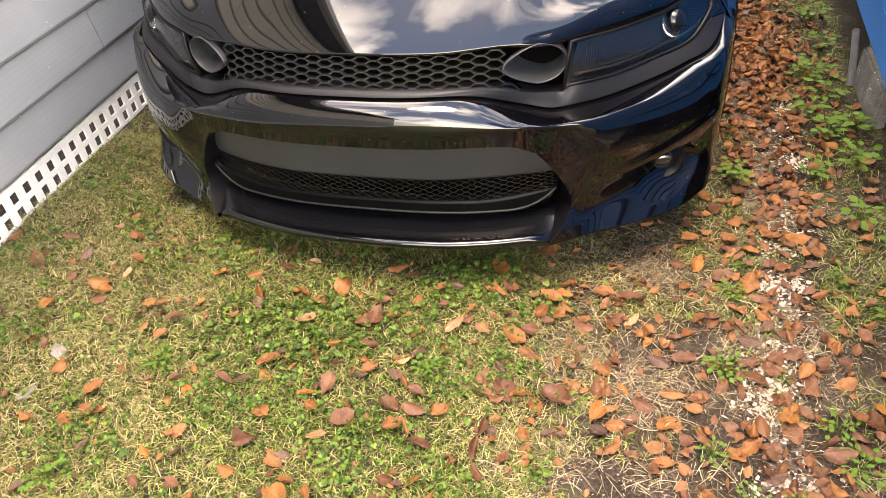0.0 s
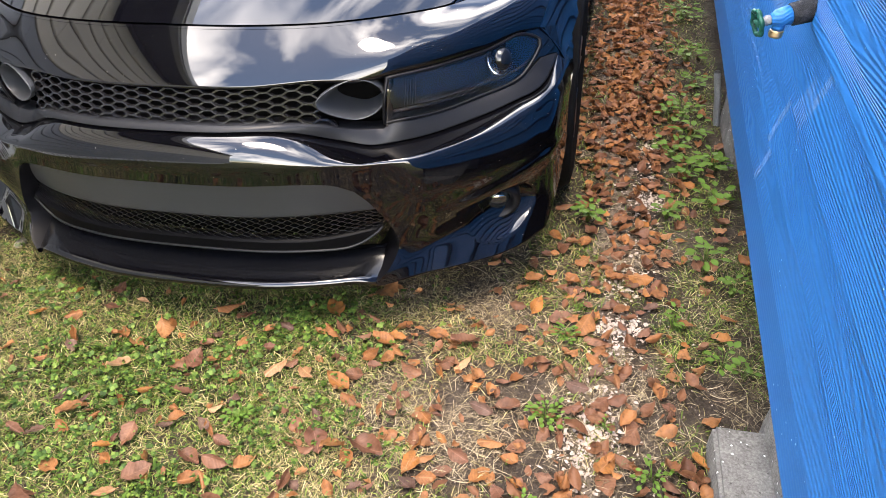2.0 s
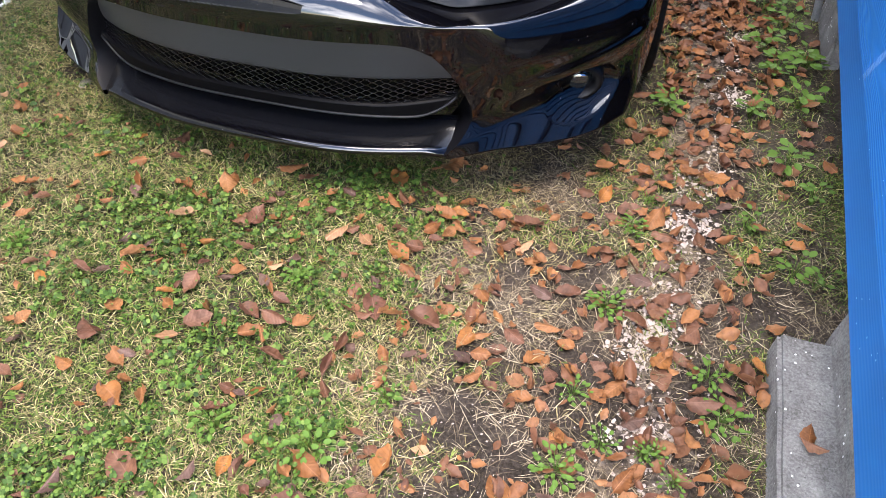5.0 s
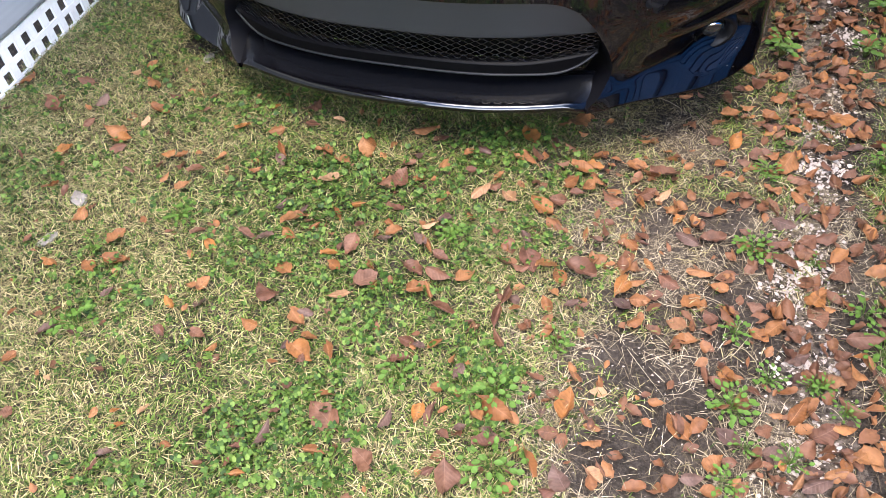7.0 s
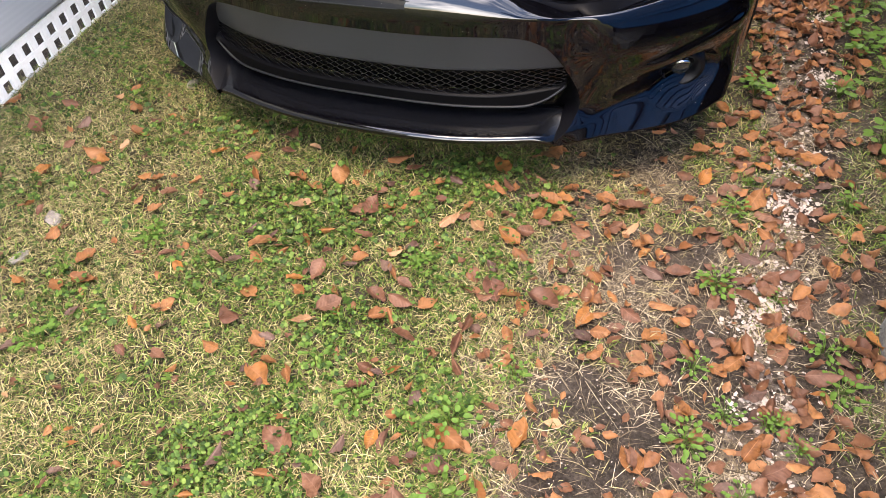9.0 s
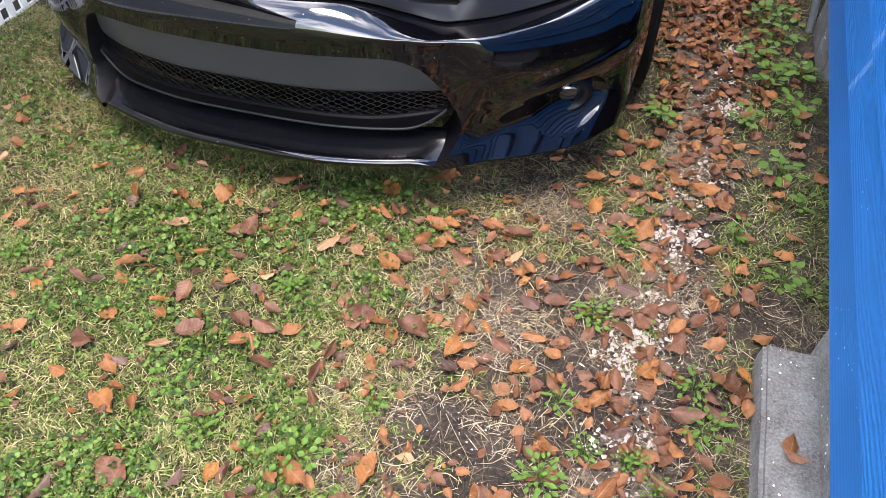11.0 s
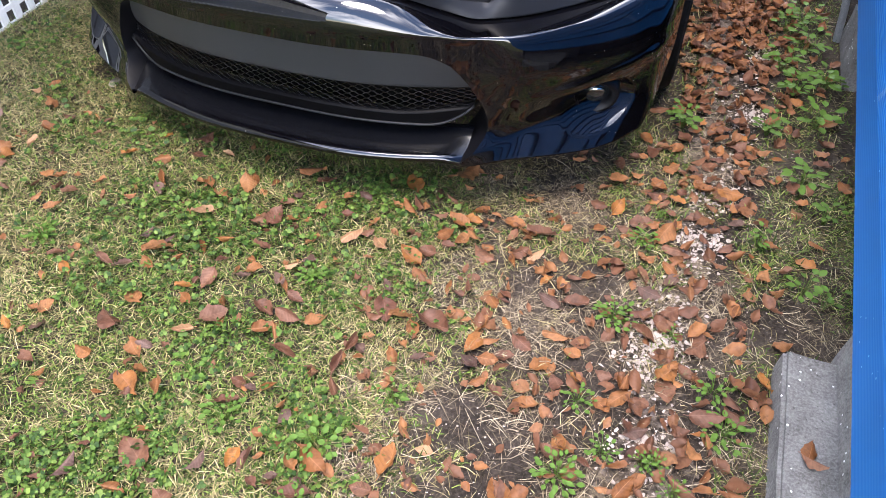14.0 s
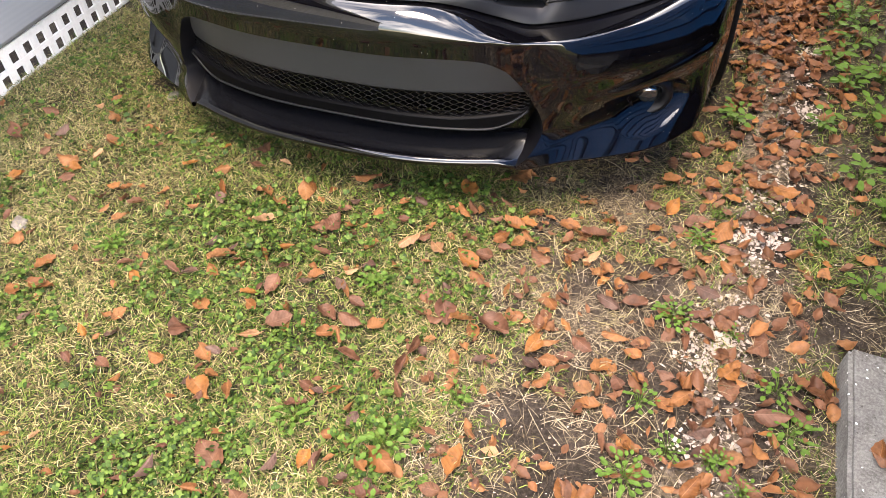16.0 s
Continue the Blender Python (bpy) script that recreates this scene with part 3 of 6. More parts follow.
SIDE = smooth_line([(0.10, 0.022), (0.14, 0.022), (0.19, 0.022), (0.26, 0.010), (0.31, -0.003), (0.37, -0.012), (0.42, -0.010), (0.47, 0.0), (0.51, 0.012), (0.56, 0.04)])
WING = smooth_line([(0.46, 0.026), (0.55, 0.027), (0.64, 0.028), (0.72, 0.028), (0.80, 0.022), (0.86, 0.014)])
FOLD = smooth_line([(0.44, 0.168), (0.48, 0.172), (0.55, 0.187), (0.62, 0.209), (0.68, 0.233), (0.74, 0.262), (0.80, 0.296), (0.87, 0.338)])
MOUTH = smooth_line([(0.130, 0.462), (0.148, 0.465), (0.160, 0.478), (0.175, 0.492), (0.22, 0.507), (0.26, 0.500), (0.31, 0.478), (0.36, 0.448), (0.385, 0.428), (0.408, 0.400)])
MOUTH_TOP = smooth_line([(0, 0.426), (0.2, 0.426), (0.33, 0.422), (0.39, 0.410), (0.43, 0.385)])
MESH_TOP = smooth_line([(0, 0.318), (0.2, 0.318), (0.36, 0.312), (0.46, 0.300)])
FOG = Vector((0.722, 0.0, 0.226))


def ease(k):
    k = max(0.0, min(1.0, k))
    return k * k * (3 - 2 * k)


def skin_y(u, z):
    """The painted skin of the bumper."""
    b = ease((u - 0.455) / 0.13)
    c = b
    grow = 1.0 if u < 0.45 else 1.0 + 0.9 * min(1, (u - 0.45) / 0.3)
    y = NOSE(u)[0] + (SWELL(z)[0] * (1 - c) + SIDE(z)[0] * c) * grow
    # the fold over the chin wing climbs from the mouth to the fog lamp
    zf = FOLD(u)[0]
    if z < zf and b > 0:
        h = zf - z
        y -= WING(u)[0] * 31.0 * (h - 0.006 * (1 - math.exp(-h / 0.006))) * b
    d = math.hypot((u - FOG.x) / 1.12, z - FOG.z)
    if d < 0.066:
        y += 0.034 * (1 - (d / 0.066) ** 3)
    # a shelf across the corner, above the fog lamp
    if u > 0.56:
        zl = 0.296 + 0.24 * (u - 0.6)
        y -= 0.016 * min(1, (u - 0.56) / 0.12) * (1 / (1 + math.exp((z - zl) / 0.006)) - 1 / (1 + math.exp((z - zl + 0.07) / 0.02)))
    return y


def lin(a, b, k):
    return [a + (b - a) * i / k for i in range(k + 1)]


def both(fn, us):
    """A row across the whole car."""
    right = [fn(u) for u in us]
    return [(-x, y, z) for x, y, z in right[:0:-1]] + right


def car():
    base = tagged(empty("car", (CX, 0.0, 0.0)), "glossy black muscle sedan parked nose-out on the lawn", "car")

    def put(name, bm, mat, parent=base, label="", smooth=True):
        if name not in ("tyre", "rim"):
            for v in bm.verts:
                k = max(ease((0.57 - v.co.z) / 0.09), ease((v.co.y - 0.66) / 0.15))
                v.co.x += math.copysign(0.014 * k * ease((abs(v.co.x) - 0.60) / 0.24), v.co.x)
        bmesh.ops.recalc_face_normals(bm, faces=bm.faces[:])
        return part(name, bm, mat, parent, label, smooth)

    # bonnet: from the front seam back to the windscreen, with a raised middle
    def bonnet_pt(u, s):
        y0, z0 = SEAM(u)
        w = 0.60 + 0.13 * min(1, s * 2.2)
        x = u / 0.60 * w
        y = y0 + (1.42 - y0) * s
        z = z0 + 0.02 * s + 0.22 * (1 - (1 - s) ** 1.8) - 0.05 * (u / 0.60) ** 4 * s + 0.018 * math.exp(-((u - 0.0) / 0.24) ** 4) * min(1, 3 * s)
        return (x, y + 0.0035, z)

    us = lin(0, 0.60, 20)
    ss = [0, 0.004, 0.02, 0.05, 0.1, 0.17, 0.26, 0.38, 0.52, 0.7, 0.85, 1.0]
    put("bonnet", grid([both(lambda u, s=s: bonnet_pt(u, s), us) for s in ss]), PAINT)

    # front cap between bonnet and grille and over the lamps
    BROW = smooth_line([(0.5, 0.60, SEAM(0.60)[0], SEAM(0.60)[1]), (0.55, 0.675, 0.590, 0.706), (0.61, 0.735, 0.680, 0.711), (0.675, 0.785, 0.755, 0.715), (0.74, 0.815, 0.805, 0.712), (0.79, 0.832, 0.835, 0.700)])

    def cap_pt(u, s):
        if u <= 0.5:
            x0 = u + 0.10 * (u / 0.5) ** 3
            y0, z0 = SEAM(x0)
        else:
            x0, y0, z0 = BROW(u)
        uu = u
        y1, z1 = TOP(u)
        k = s
        f = ease((u - 0.34) / 0.18)
        ya, za = y0 + (y1 - y0) * (0.36 + 0.10 * f), z0 + (z1 - z0) * (0.31 - 0.20 * f)
        yb, zb = y0 + (y1 - y0) * (0.74 + 0.22 * f), z0 + (z1 - z0) * (0.66 - 0.32 * f)
        y = (1 - k) ** 3 * (y0 - 0.0035) + 3 * k * (1 - k) ** 2 * ya + 3 * k * k * (1 - k) * yb + k**3 * y1
        z = (1 - k) ** 3 * (z0 - 0.002) + 3 * k * (1 - k) ** 2 * za + 3 * k * k * (1 - k) * zb + k**3 * z1
        return (x0 + (uu - x0) * k, y, z)

    us = lin(0, 0.64, 40)
    # black strip added to paint the shade in the gap between bonnet and cap
    put("bonnet_seal", grid([both(lambda u, o=o, h=h: (u, SEAM(u)[0] + o, SEAM(u)[1] - h), us) for o, h in ((-0.008, 0.006), (0.0, 0.008), (0.008, 0.004))]), VOID, base, "black strip painted as the shade in the bonnet gap")
    us = lin(0, 0.50, 40) + lin(0.50, 0.79, 28)[1:]
    ss = [0, 0.03, 0.08, 0.17, 0.3, 0.45, 0.6, 0.75, 0.86, 0.93, 0.97, 1.0]
    rows = [both(lambda u, s=s: cap_pt(u, s), us) for s in ss]
    rows.append(both(lambda u: (u, TOP(u)[0] + 0.004, TOP(u)[1] - 0.006), us))
    rows.append(both(lambda u: (u, TOP(u)[0] + 0.045, TOP(u)[1] - 0.004), us))
    put("front_cap", grid(rows), PAINT)

    # upper grille
    def between(u, s, back=0.0):
        y0, z0 = TOP(u)
        y1, z1 = GRILLE_LOW(u)
        return (u, y0 + (y1 - y0) * s + back, z0 + (z1 - z0) * s)

    us = lin(0, 0.475, 24)
    # black sheet paints the shade behind the grille bars
    put("grille_cavity", grid([both(lambda u, s=s: between(u, s, 0.075), us) for s in (-0.2, 0.5, 1.2)]), VOID, base, "black sheet standing in for shade behind the grille")

    def honeycomb(name, rows_z, width, at, pitch, slope, r, parent, leave=lambda x, s: False, deep=4.0, tip=-0.1):
        """Flat hexagons in offset rows, as thin bars that stand out from the cavity."""
        verts, faces = [], []

        def bar(a, b):
            a, b = Vector(a), Vector(b)
            d = (b - a).normalized()
            n1 = Vector((0, 0, 1)) - d * d.z
            n1.normalize()
            k = len(verts)
            for p in (a, b):
                for f, g in ((-1, -0.4), (1, tip), (1.0, deep), (-1.0, deep)):
                    verts.append(tuple(p + n1 * r * f + Vector((0, 1, 0)) * r * g))
            for j in range(4):
                faces.append((k + j, k + (j + 1) % 4, k + 4 + (j + 1) % 4, k + 4 + j))

        n = int(width / pitch) + 1
        for j in range(len(rows_z) - 1):
            for i in range(-n, n + 1):
                off = (j % 2) * pitch / 2
                x0 = i * pitch + off
                a, b = rows_z[j], rows_z[j + 1]
                pts = [(x0 - pitch * (0.5 - slope), b), (x0 - pitch * slope, a), (x0 + pitch * slope, a), (x0 + pitch * (0.5 - slope), b)]
                for p, q in zip(pts, pts[1:]):
                    if abs(p[0]) <= width and abs(q[0]) <= width and not leave(*p) and not leave(*q):
                        bar(at(*p), at(*q))
                p, q = pts[3], (x0 + pitch - pitch * (0.5 - slope), b)
                if j == len(rows_z) - 2 and abs(p[0]) <= width and abs(q[0]) <= width and not leave(*p) and not leave(*q):
                    bar(at(*p), at(*q))
        me = bpy.data.meshes.new(name)
        me.from_pydata(verts, [], faces)
        return part_mesh(name, me, MESH, parent, "black honeycomb plastic grille")

    honeycomb("upper_grille", lin(0.0, 1.0, 9), 0.46, lambda x, s: (x, *between(abs(x), s, 0.012)[1:]), 0.060, 0.13, 0.0020, base, lambda x, s: ((abs(x) - 0.424) / 0.068) ** 2 + ((s - 0.5) / 0.62) ** 2 < 1)

    # bezel under the grille that runs on below the lamps
    us = lin(0, 0.475, 30) + [u for u in lin(0.475, 0.832, 28)[1:]]

    def strip_pt(u, s):
        if u <= 0.475:
            y0, z0 = GRILLE_LOW(u)
        else:
            v = 0.475 + (u - 0.475) * (0.80 - 0.475) / (0.832 - 0.475)
            y0, z0 = LAMP_LOW(v)
            u0 = v
        x0 = u if u <= 0.475 else u0
        y1, z1 = BEZEL(u)
        k = s
        return (x0 + (u - x0) * k, y0 + (y1 - y0) * k - 0.0015 * math.sin(math.pi * k), z0 + (z1 - z0) * k + 0.001 * math.sin(math.pi * k))

    rows = [both(lambda u: (strip_pt(u, 0)[0], strip_pt(u, 0)[1] + 0.05, strip_pt(u, 0)[2] - 0.004), us)]
    rows += [both(lambda u, s=s: strip_pt(u, s), us) for s in (0, 0.04, 0.25, 0.5, 0.75, 0.96, 1.0)]
    rows.append(both(lambda u: (BEZEL(u)[0] * 0 + u, BEZEL(u)[0] + 0.012, BEZEL(u)[1] - 0.006), us))
    put("bezel", grid(rows), TRIM, base, "satin graphite strip under grille and headlights")

    # painted bumper: shoulder from the bezel to the nose line, then the face below it
    us = lin(0, 0.36, 18) + lin(0.36, 0.853, 54)[1:]

    def shoulder(u, s):
        ub = u * 0.832 / 0.853
        y0, z0 = BEZEL(ub)
        y1, z1 = NOSE(u)[0], NOSE_Z(u)[0]
        z1 = min(z1, z0 - 0.004)
        k = math.sin(s * math.pi / 2)
        c = 1 - math.cos(s * math.pi / 2)
        return (ub + (u - ub) * s, y0 + 0.010 * (1 - s) ** 6 + (y1 - y0) * k, z0 - 0.006 + (z1 - z0 + 0.006) * (0.25 * s + 0.75 * c))

    rows = [both(lambda u, s=s: shoulder(u, s), us) for s in (0, 0.06, 0.15, 0.3, 0.45, 0.6, 0.75, 0.9, 1.0)]

    def face_row(s):
        def f(u):
            z0 = min(NOSE_Z(u)[0], BEZEL(u * 0.832 / 0.853)[1] - 0.004)
            z1 = MOUTH_TOP(u)[0] if u < 0.43 else 0.385
            z = z0 + (z1 - z0) * s
            return (u, skin_y(u, z) if s > 0 else NOSE(u)[0], z)
        return f

    rows += [both(face_row(s), us) for s in (0.12, 0.3, 0.5, 0.75, 1.0)]
    bumper = put("bumper", grid(rows), PAINT)

    # corners beside the mouth, down to the lip
    for side in (1, -1):
        zs = lin(0.385, 0.135, 84)
        rows = []
        for z in zs:
            u0 = MOUTH(z)[0]
            u1 = 0.853 - 0.030 * max(0, (0.30 - z) / 0.165) ** 2
            r = []
            for i in range(97):
                u = u0 + (u1 - u0) * i / 96
                r.append((side * u, skin_y(u, z), z))
            rows.append(r)
        low = rows[-1]
        rows.append([(x, y + 0.010, z - 0.006) for x, y, z in low])
        rows.append([(x * 0.97, y + 0.09, z - 0.002) for x, y, z in low])
        put("bumper_corner", grid(rows), PAINT, bumper)
        # inner wall of the mouth
        rows = []
        for z in lin(0.395, 0.146, 32):
            u = MOUTH(z)[0]
            y = skin_y(u, z)
            rows.append([(side * u, y, z), (side * (u - 0.004), y + 0.006, z), (side * (u - 0.030), y + 0.07, z), (side * (u - 0.045), y + 0.13, z)])
        put("mouth_wall", grid(rows), MATTE, bumper)

    # satin panel in the mouth, mesh, frame and tray
    us = lin(0, 0.47, 28)

    def panel_pt(u, s):
        z0 = MOUTH_TOP(min(u, 0.43))[0] - 0.006 - max(0, u - 0.43) * 0.9
        z1 = MESH_TOP(u)[0]
        z = z0 + (z1 - z0) * s
        return (u, NOSE(u)[0] + 0.020 + 0.022 * s + 0.02 * (u / 0.47) ** 4, z)

    rows = [both(lambda u: (panel_pt(u, 0)[0], panel_pt(u, 0)[1], panel_pt(u, 0)[2] + 0.012), us)]
    rows += [both(lambda u, s=s: panel_pt(u, s), us) for s in (0, 0.3, 0.6, 0.94, 1.0)]
    rows.append(both(lambda u: (u, panel_pt(u, 1)[1] + 0.05, panel_pt(u, 1)[2] - 0.008), us))
    put("mouth_panel", grid(rows), PANEL, base, "satin black plate across the lower intake")

    def mesh_pt(u, s, back=0.0):
        z0, z1 = MESH_TOP(min(u, 0.46))[0], 0.240 + 0.16 * max(0, u - 0.30) ** 1.2
        y0 = NOSE(u)[0] + 0.050
        y1 = NOSE(u)[0] * 0.8 + 0.072
        return (u, y0 + (y1 - y0) * s + back, z0 + (z1 - z0) * s)

    # black sheet paints the shade behind the mesh
    put("intake_cavity", grid([both(lambda u, s=s: mesh_pt(u, s, 0.07), lin(0, 0.5, 20)) for s in (-0.3, 0.5, 1.3)]), VOID, base, "black sheet standing in for shade behind the intake mesh")
    honeycomb("intake_mesh", lin(0.0, 1.0, 11), 0.470, lambda x, s: (x, *mesh_pt(abs(x), s, 0.010)[1:]), 0.0300, 0.07, 0.00085, base, deep=3.0, tip=-0.4)

    us = lin(0, 0.470, 30)

    def frame_pt(u, s):
        e = max(0, (u - 0.36) / 0.132)
        x, y0, z0 = mesh_pt(u, 1.0)
        y1, z1 = y0 - 0.001, 0.216 + 0.078 * min(1, e) ** 2.4
        z0 = max(z0, z1 + 0.006)
        return (u, y0 + (y1 - y0) * s, z0 + (z1 - z0) * s)

    rows = [both(lambda u: (u, frame_pt(u, 0)[1] + 0.03, frame_pt(u, 0)[2] + 0.002), us)]
    rows += [both(lambda u, s=s: frame_pt(u, s), us) for s in (0, 0.08, 0.5, 0.9, 1.0)]
    rows.append(both(lambda u: (u, frame_pt(u, 1)[1] + 0.006, frame_pt(u, 1)[2] - 0.008), us))
    rows.append(both(lambda u: (u, frame_pt(u, 1)[1] + 0.05, frame_pt(u, 1)[2] - 0.012), us))
    frame_part = put("intake_frame", grid(rows), FRAME_BLACK, base, "black frame round the intake mesh")
    # grey tube added to draw the thin highlight along the frame's lower edge
    edge = both(lambda u: (u, frame_pt(u, 1)[1] - 0.001, frame_pt(u, 1)[2] - 0.002), us)
    bm = bmesh.new()
    tube(bm, edge, 0.0032, 8)
    put("frame_lip", bm, TRIM, frame_part, "rounded grey tube drawn as highlight on the frame edge")

    # tray and chin lip
    LIP = smooth_line([(0, 0.078, 0.148), (0.2, 0.088, 0.147), (0.30, 0.106, 0.148), (0.36, 0.120, 0.150), (0.41, 0.137, 0.149), (0.44, 0.148, 0.142), (0.468, 0.162, 0.133), (0.50, 0.173, 0.131)])
    us = lin(0, 0.465, 34)

    def tray(u, s):
        y1, z1 = LIP(u)
        y0, z0 = NOSE(u)[0] * 0.6 + 0.125, 0.186
        return (u, y0 + (y1 - y0) * s, z0 + (z1 + 0.013 - z0) * max(s, 0) ** 0.8)

    rows = [both(lambda u, s=s: tray(u, s), us) for s in (-0.3, 0, 0.2, 0.45, 0.70, 0.84)]
    put("intake_tray", grid(rows), TRAY, base, "matte black tray behind the chin lip")
    rows = [both(lambda u, s=s: tray(u, s), us) for s in (0.84, 0.85, 0.9, 0.97)]
    rows.append(both(lambda u: (u, LIP(u)[0] - 0.002, LIP(u)[1] + 0.011), us))
    rows.append(both(lambda u: (u, LIP(u)[0] - 0.005, LIP(u)[1] + 0.004), us))
    rows.append(both(lambda u: (u, LIP(u)[0] - 0.003, LIP(u)[1] - 0.003), us))
    rows.append(both(lambda u: (u, LIP(u)[0] + 0.004, LIP(u)[1] - 0.006), us))
    rows.append(both(lambda u: (u, LIP(u)[0] + 0.16, LIP(u)[1] + 0.0), us))
    put("chin_lip", grid(rows), PAINT, base, "gloss black chin splitter with a worn edge")
    # belly that shuts the underside
    put("undertray", box(bmesh.new(), (-0.70, 0.50, 0.135), (0.70, 2.2, 0.16), 0.005), MATTE)
    # added black block in place of the shade inside the nose
    put("nose_shade_block", box(bmesh.new(), (-0.70, 0.52, 0.16), (0.70, 0.95, 0.60), 0.01), VOID)

    # lamps
    for side in (1, -1):
        lamp = empty("headlight")
        lamp.parent = base
        tagged(lamp, "smoked clear headlight with a projector eye")

        def lamp_pt(w, s, back=0.0):
            if w > 0.82:
                s = 0.45 + (s - 0.45) * math.sqrt(max(0.0, 1 - ((w - 0.82) / 0.185) ** 2))
            ut, ul = 0.492 + (0.79 - 0.492) * w, 0.478 + (0.80 - 0.478) * w
            y0, z0 = TOP(ut)
            y1, z1 = LAMP_LOW(ul)
            bul = math.sin(math.pi * s) * 0.012
            return (side * (ut + (ul - ut) * s), y0 + (y1 - y0) * s - bul + back, z0 - 0.006 + (z1 - z0 + 0.008) * s + bul * 0.3)

        put("lens", grid([[lamp_pt(w, s) for w in lin(0, 1, 24)] for s in lin(0, 1, 10)]), LENS, lamp)
        rows = [[lamp_pt(w, s, 0.002 + 0.055 * min(1, 5 * s, 5 * (1 - s), 6 * w + 0.05, 8 * (1 - w) + 0.05)) for w in lin(0, 1, 24)] for s in lin(0, 1, 14)]
        rim = [lamp_pt(0, s, -0.001) for s in lin(1, 0, 8)[:-1]] + [lamp_pt(w, 0, -0.001) for w in lin(0, 1, 30)] + [lamp_pt(w, 1, -0.001) for w in lin(1, 0, 30)]
        bm = bmesh.new()
        tube(bm, rim, 0.0042, 8, caps=False)
        put("seal", bm, MATTE, lamp, "black rubber seal round the lens")
        put("housing", grid(rows), SMOKED, lamp, "smoked grey lamp housing")
        rows = []
        for q in lin(0.76, 1.12, 10):
            ut, ul = 0.492 + (0.79 - 0.492) * q, 0.478 + (0.80 - 0.478) * q
            (ya, za), (yb, zb) = TOP(ut), LAMP_LOW(ul)
            k, k2 = max(0, (q - 1) * 0.15), max(0, (q - 1) * 0.5)
            rows.append([(side * ut, ya + 0.008 + k, za - 0.004), (side * (ut + ul) / 2, (ya + yb) / 2 + 0.006 + (k + k2) / 2, (za + zb) / 2), (side * ul, yb + 0.006 + k2, zb - 0.002), (side * (ul + 0.01), yb + 0.030 + k2, zb - 0.035)])
        put("lamp_surround", grid(rows), PAINT, lamp)
        c = Vector(lamp_pt(0.72, 0.42, 0.028))
        bm = bmesh.new()
        bmesh.ops.create_uvsphere(bm, u_segments=20, v_segments=12, radius=0.031)
        bmesh.ops.translate(bm, verts=bm.verts, vec=c)
        put("projector", bm, TRAY, lamp, "round projector eye")
        bm = bmesh.new()
        tube(bm, [c + Vector((side * 0.033 * math.cos(a), -0.014, 0.033 * math.sin(a))) for a in lin(2.8, 5.2, 20)], [0.0005 + 0.0058 * math.sin(math.pi * k / 20) for k in range(21)], 6)
        put("projector_ring", bm, CHROME, lamp, "bright crescent reflector")
        bm = bmesh.new()
        for k in range(5):
            a, b = Vector(lamp_pt(0.10 + 0.016 * k, 0.25, 0.034)), Vector(lamp_pt(0.10 + 0.016 * k, 0.75, 0.034))
            tube(bm, [a, b], 0.0006, 5)
        put("reflector_bars", bm, RIM, lamp)
        bm = bmesh.new()
        tube(bm, [Vector(lamp_pt(w, 0.80, 0.02)) for w in lin(0.04, 0.92, 20)], 0.006, 8)
        put("light_bar", bm, SMOKED, lamp)

        # air duct between grille and headlight
        rows = []
        for k, (sc, back) in enumerate(((1.06, 0.020), (1.05, 0.004), (1.02, 0.0), (0.99, 0.003), (0.90, 0.028), (0.74, 0.080))):
            ring = []
            for a in lin(0, math.tau, 28)[:-1]:
                ca, sa = math.cos(a), math.sin(a)
                w = 0.060 * sc * ca * (1.0 if ca > 0 else 1.18)
                h = 0.046 * sc * sa * (1.0 - 0.35 * max(0, -ca))
                u = 0.422 + w
                y = (TOP(min(u, 0.5))[0] + GRILLE_LOW(min(u, 0.475))[0]) / 2 - 0.004
                ring.append((side * u, y + back, 0.569 + h - 0.05 * (u - 0.422)))
            rows.append(ring)
        bm = grid(rows, True)
        put("air_duct", bm, DUCT, base, "graphite oval air duct beside the headlight")
        # black disc paints the shade at the bottom of the duct
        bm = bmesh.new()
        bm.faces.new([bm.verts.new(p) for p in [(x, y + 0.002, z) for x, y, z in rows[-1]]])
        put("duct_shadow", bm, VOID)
        # fin between the duct and the lamp
        a, b = Vector((side * 0.484, 0.292, 0.612)), Vector((side * 0.474, 0.284, 0.496))
        bm = grid([[a, b], [a + Vector((side * 0.010, -0.004, 0)), b + Vector((side * 0.010, -0.004, 0))], [a + Vector((side * 0.018, 0.012, 0)), b + Vector((side * 0.018, 0.012, 0))]])
        bmesh.ops.solidify(bm, geom=bm.faces[:], thickness=0.004)
        put("lamp_fin", bm, MATTE)

        # fog lamp in its pocket
        fog = empty("fog_lamp")
        fog.parent = base
        tagged(fog, "small round fog lamp in a deep pocket")
        fy = NOSE(FOG.x)[0] + 0.016
        c = Vector((side * (FOG.x - 0.006), fy, FOG.z + 0.012))
        n = Vector((side * 0.42, -1, -0.16)).normalized()
        q = n.to_track_quat("Z", "Y").to_matrix()

        def ringed(profile, seg=24):
            return grid([[c + q @ Vector((r * math.cos(k * math.tau / seg), r * math.sin(k * math.tau / seg), h)) for k in range(seg)] for r, h in profile], True)

        put("cup", ringed([(0.062, -0.040), (0.054, -0.006), (0.048, 0.002), (0.040, 0.000), (0.034, -0.014), (0.032, -0.024)]), MATTE, fog)
        put("lens", ringed([(0.033, -0.022), (0.028, -0.016), (0.018, -0.011), (0.006, -0.009), (0.0005, -0.009)]), CARGLASS, fog)
        bm = bmesh.new()
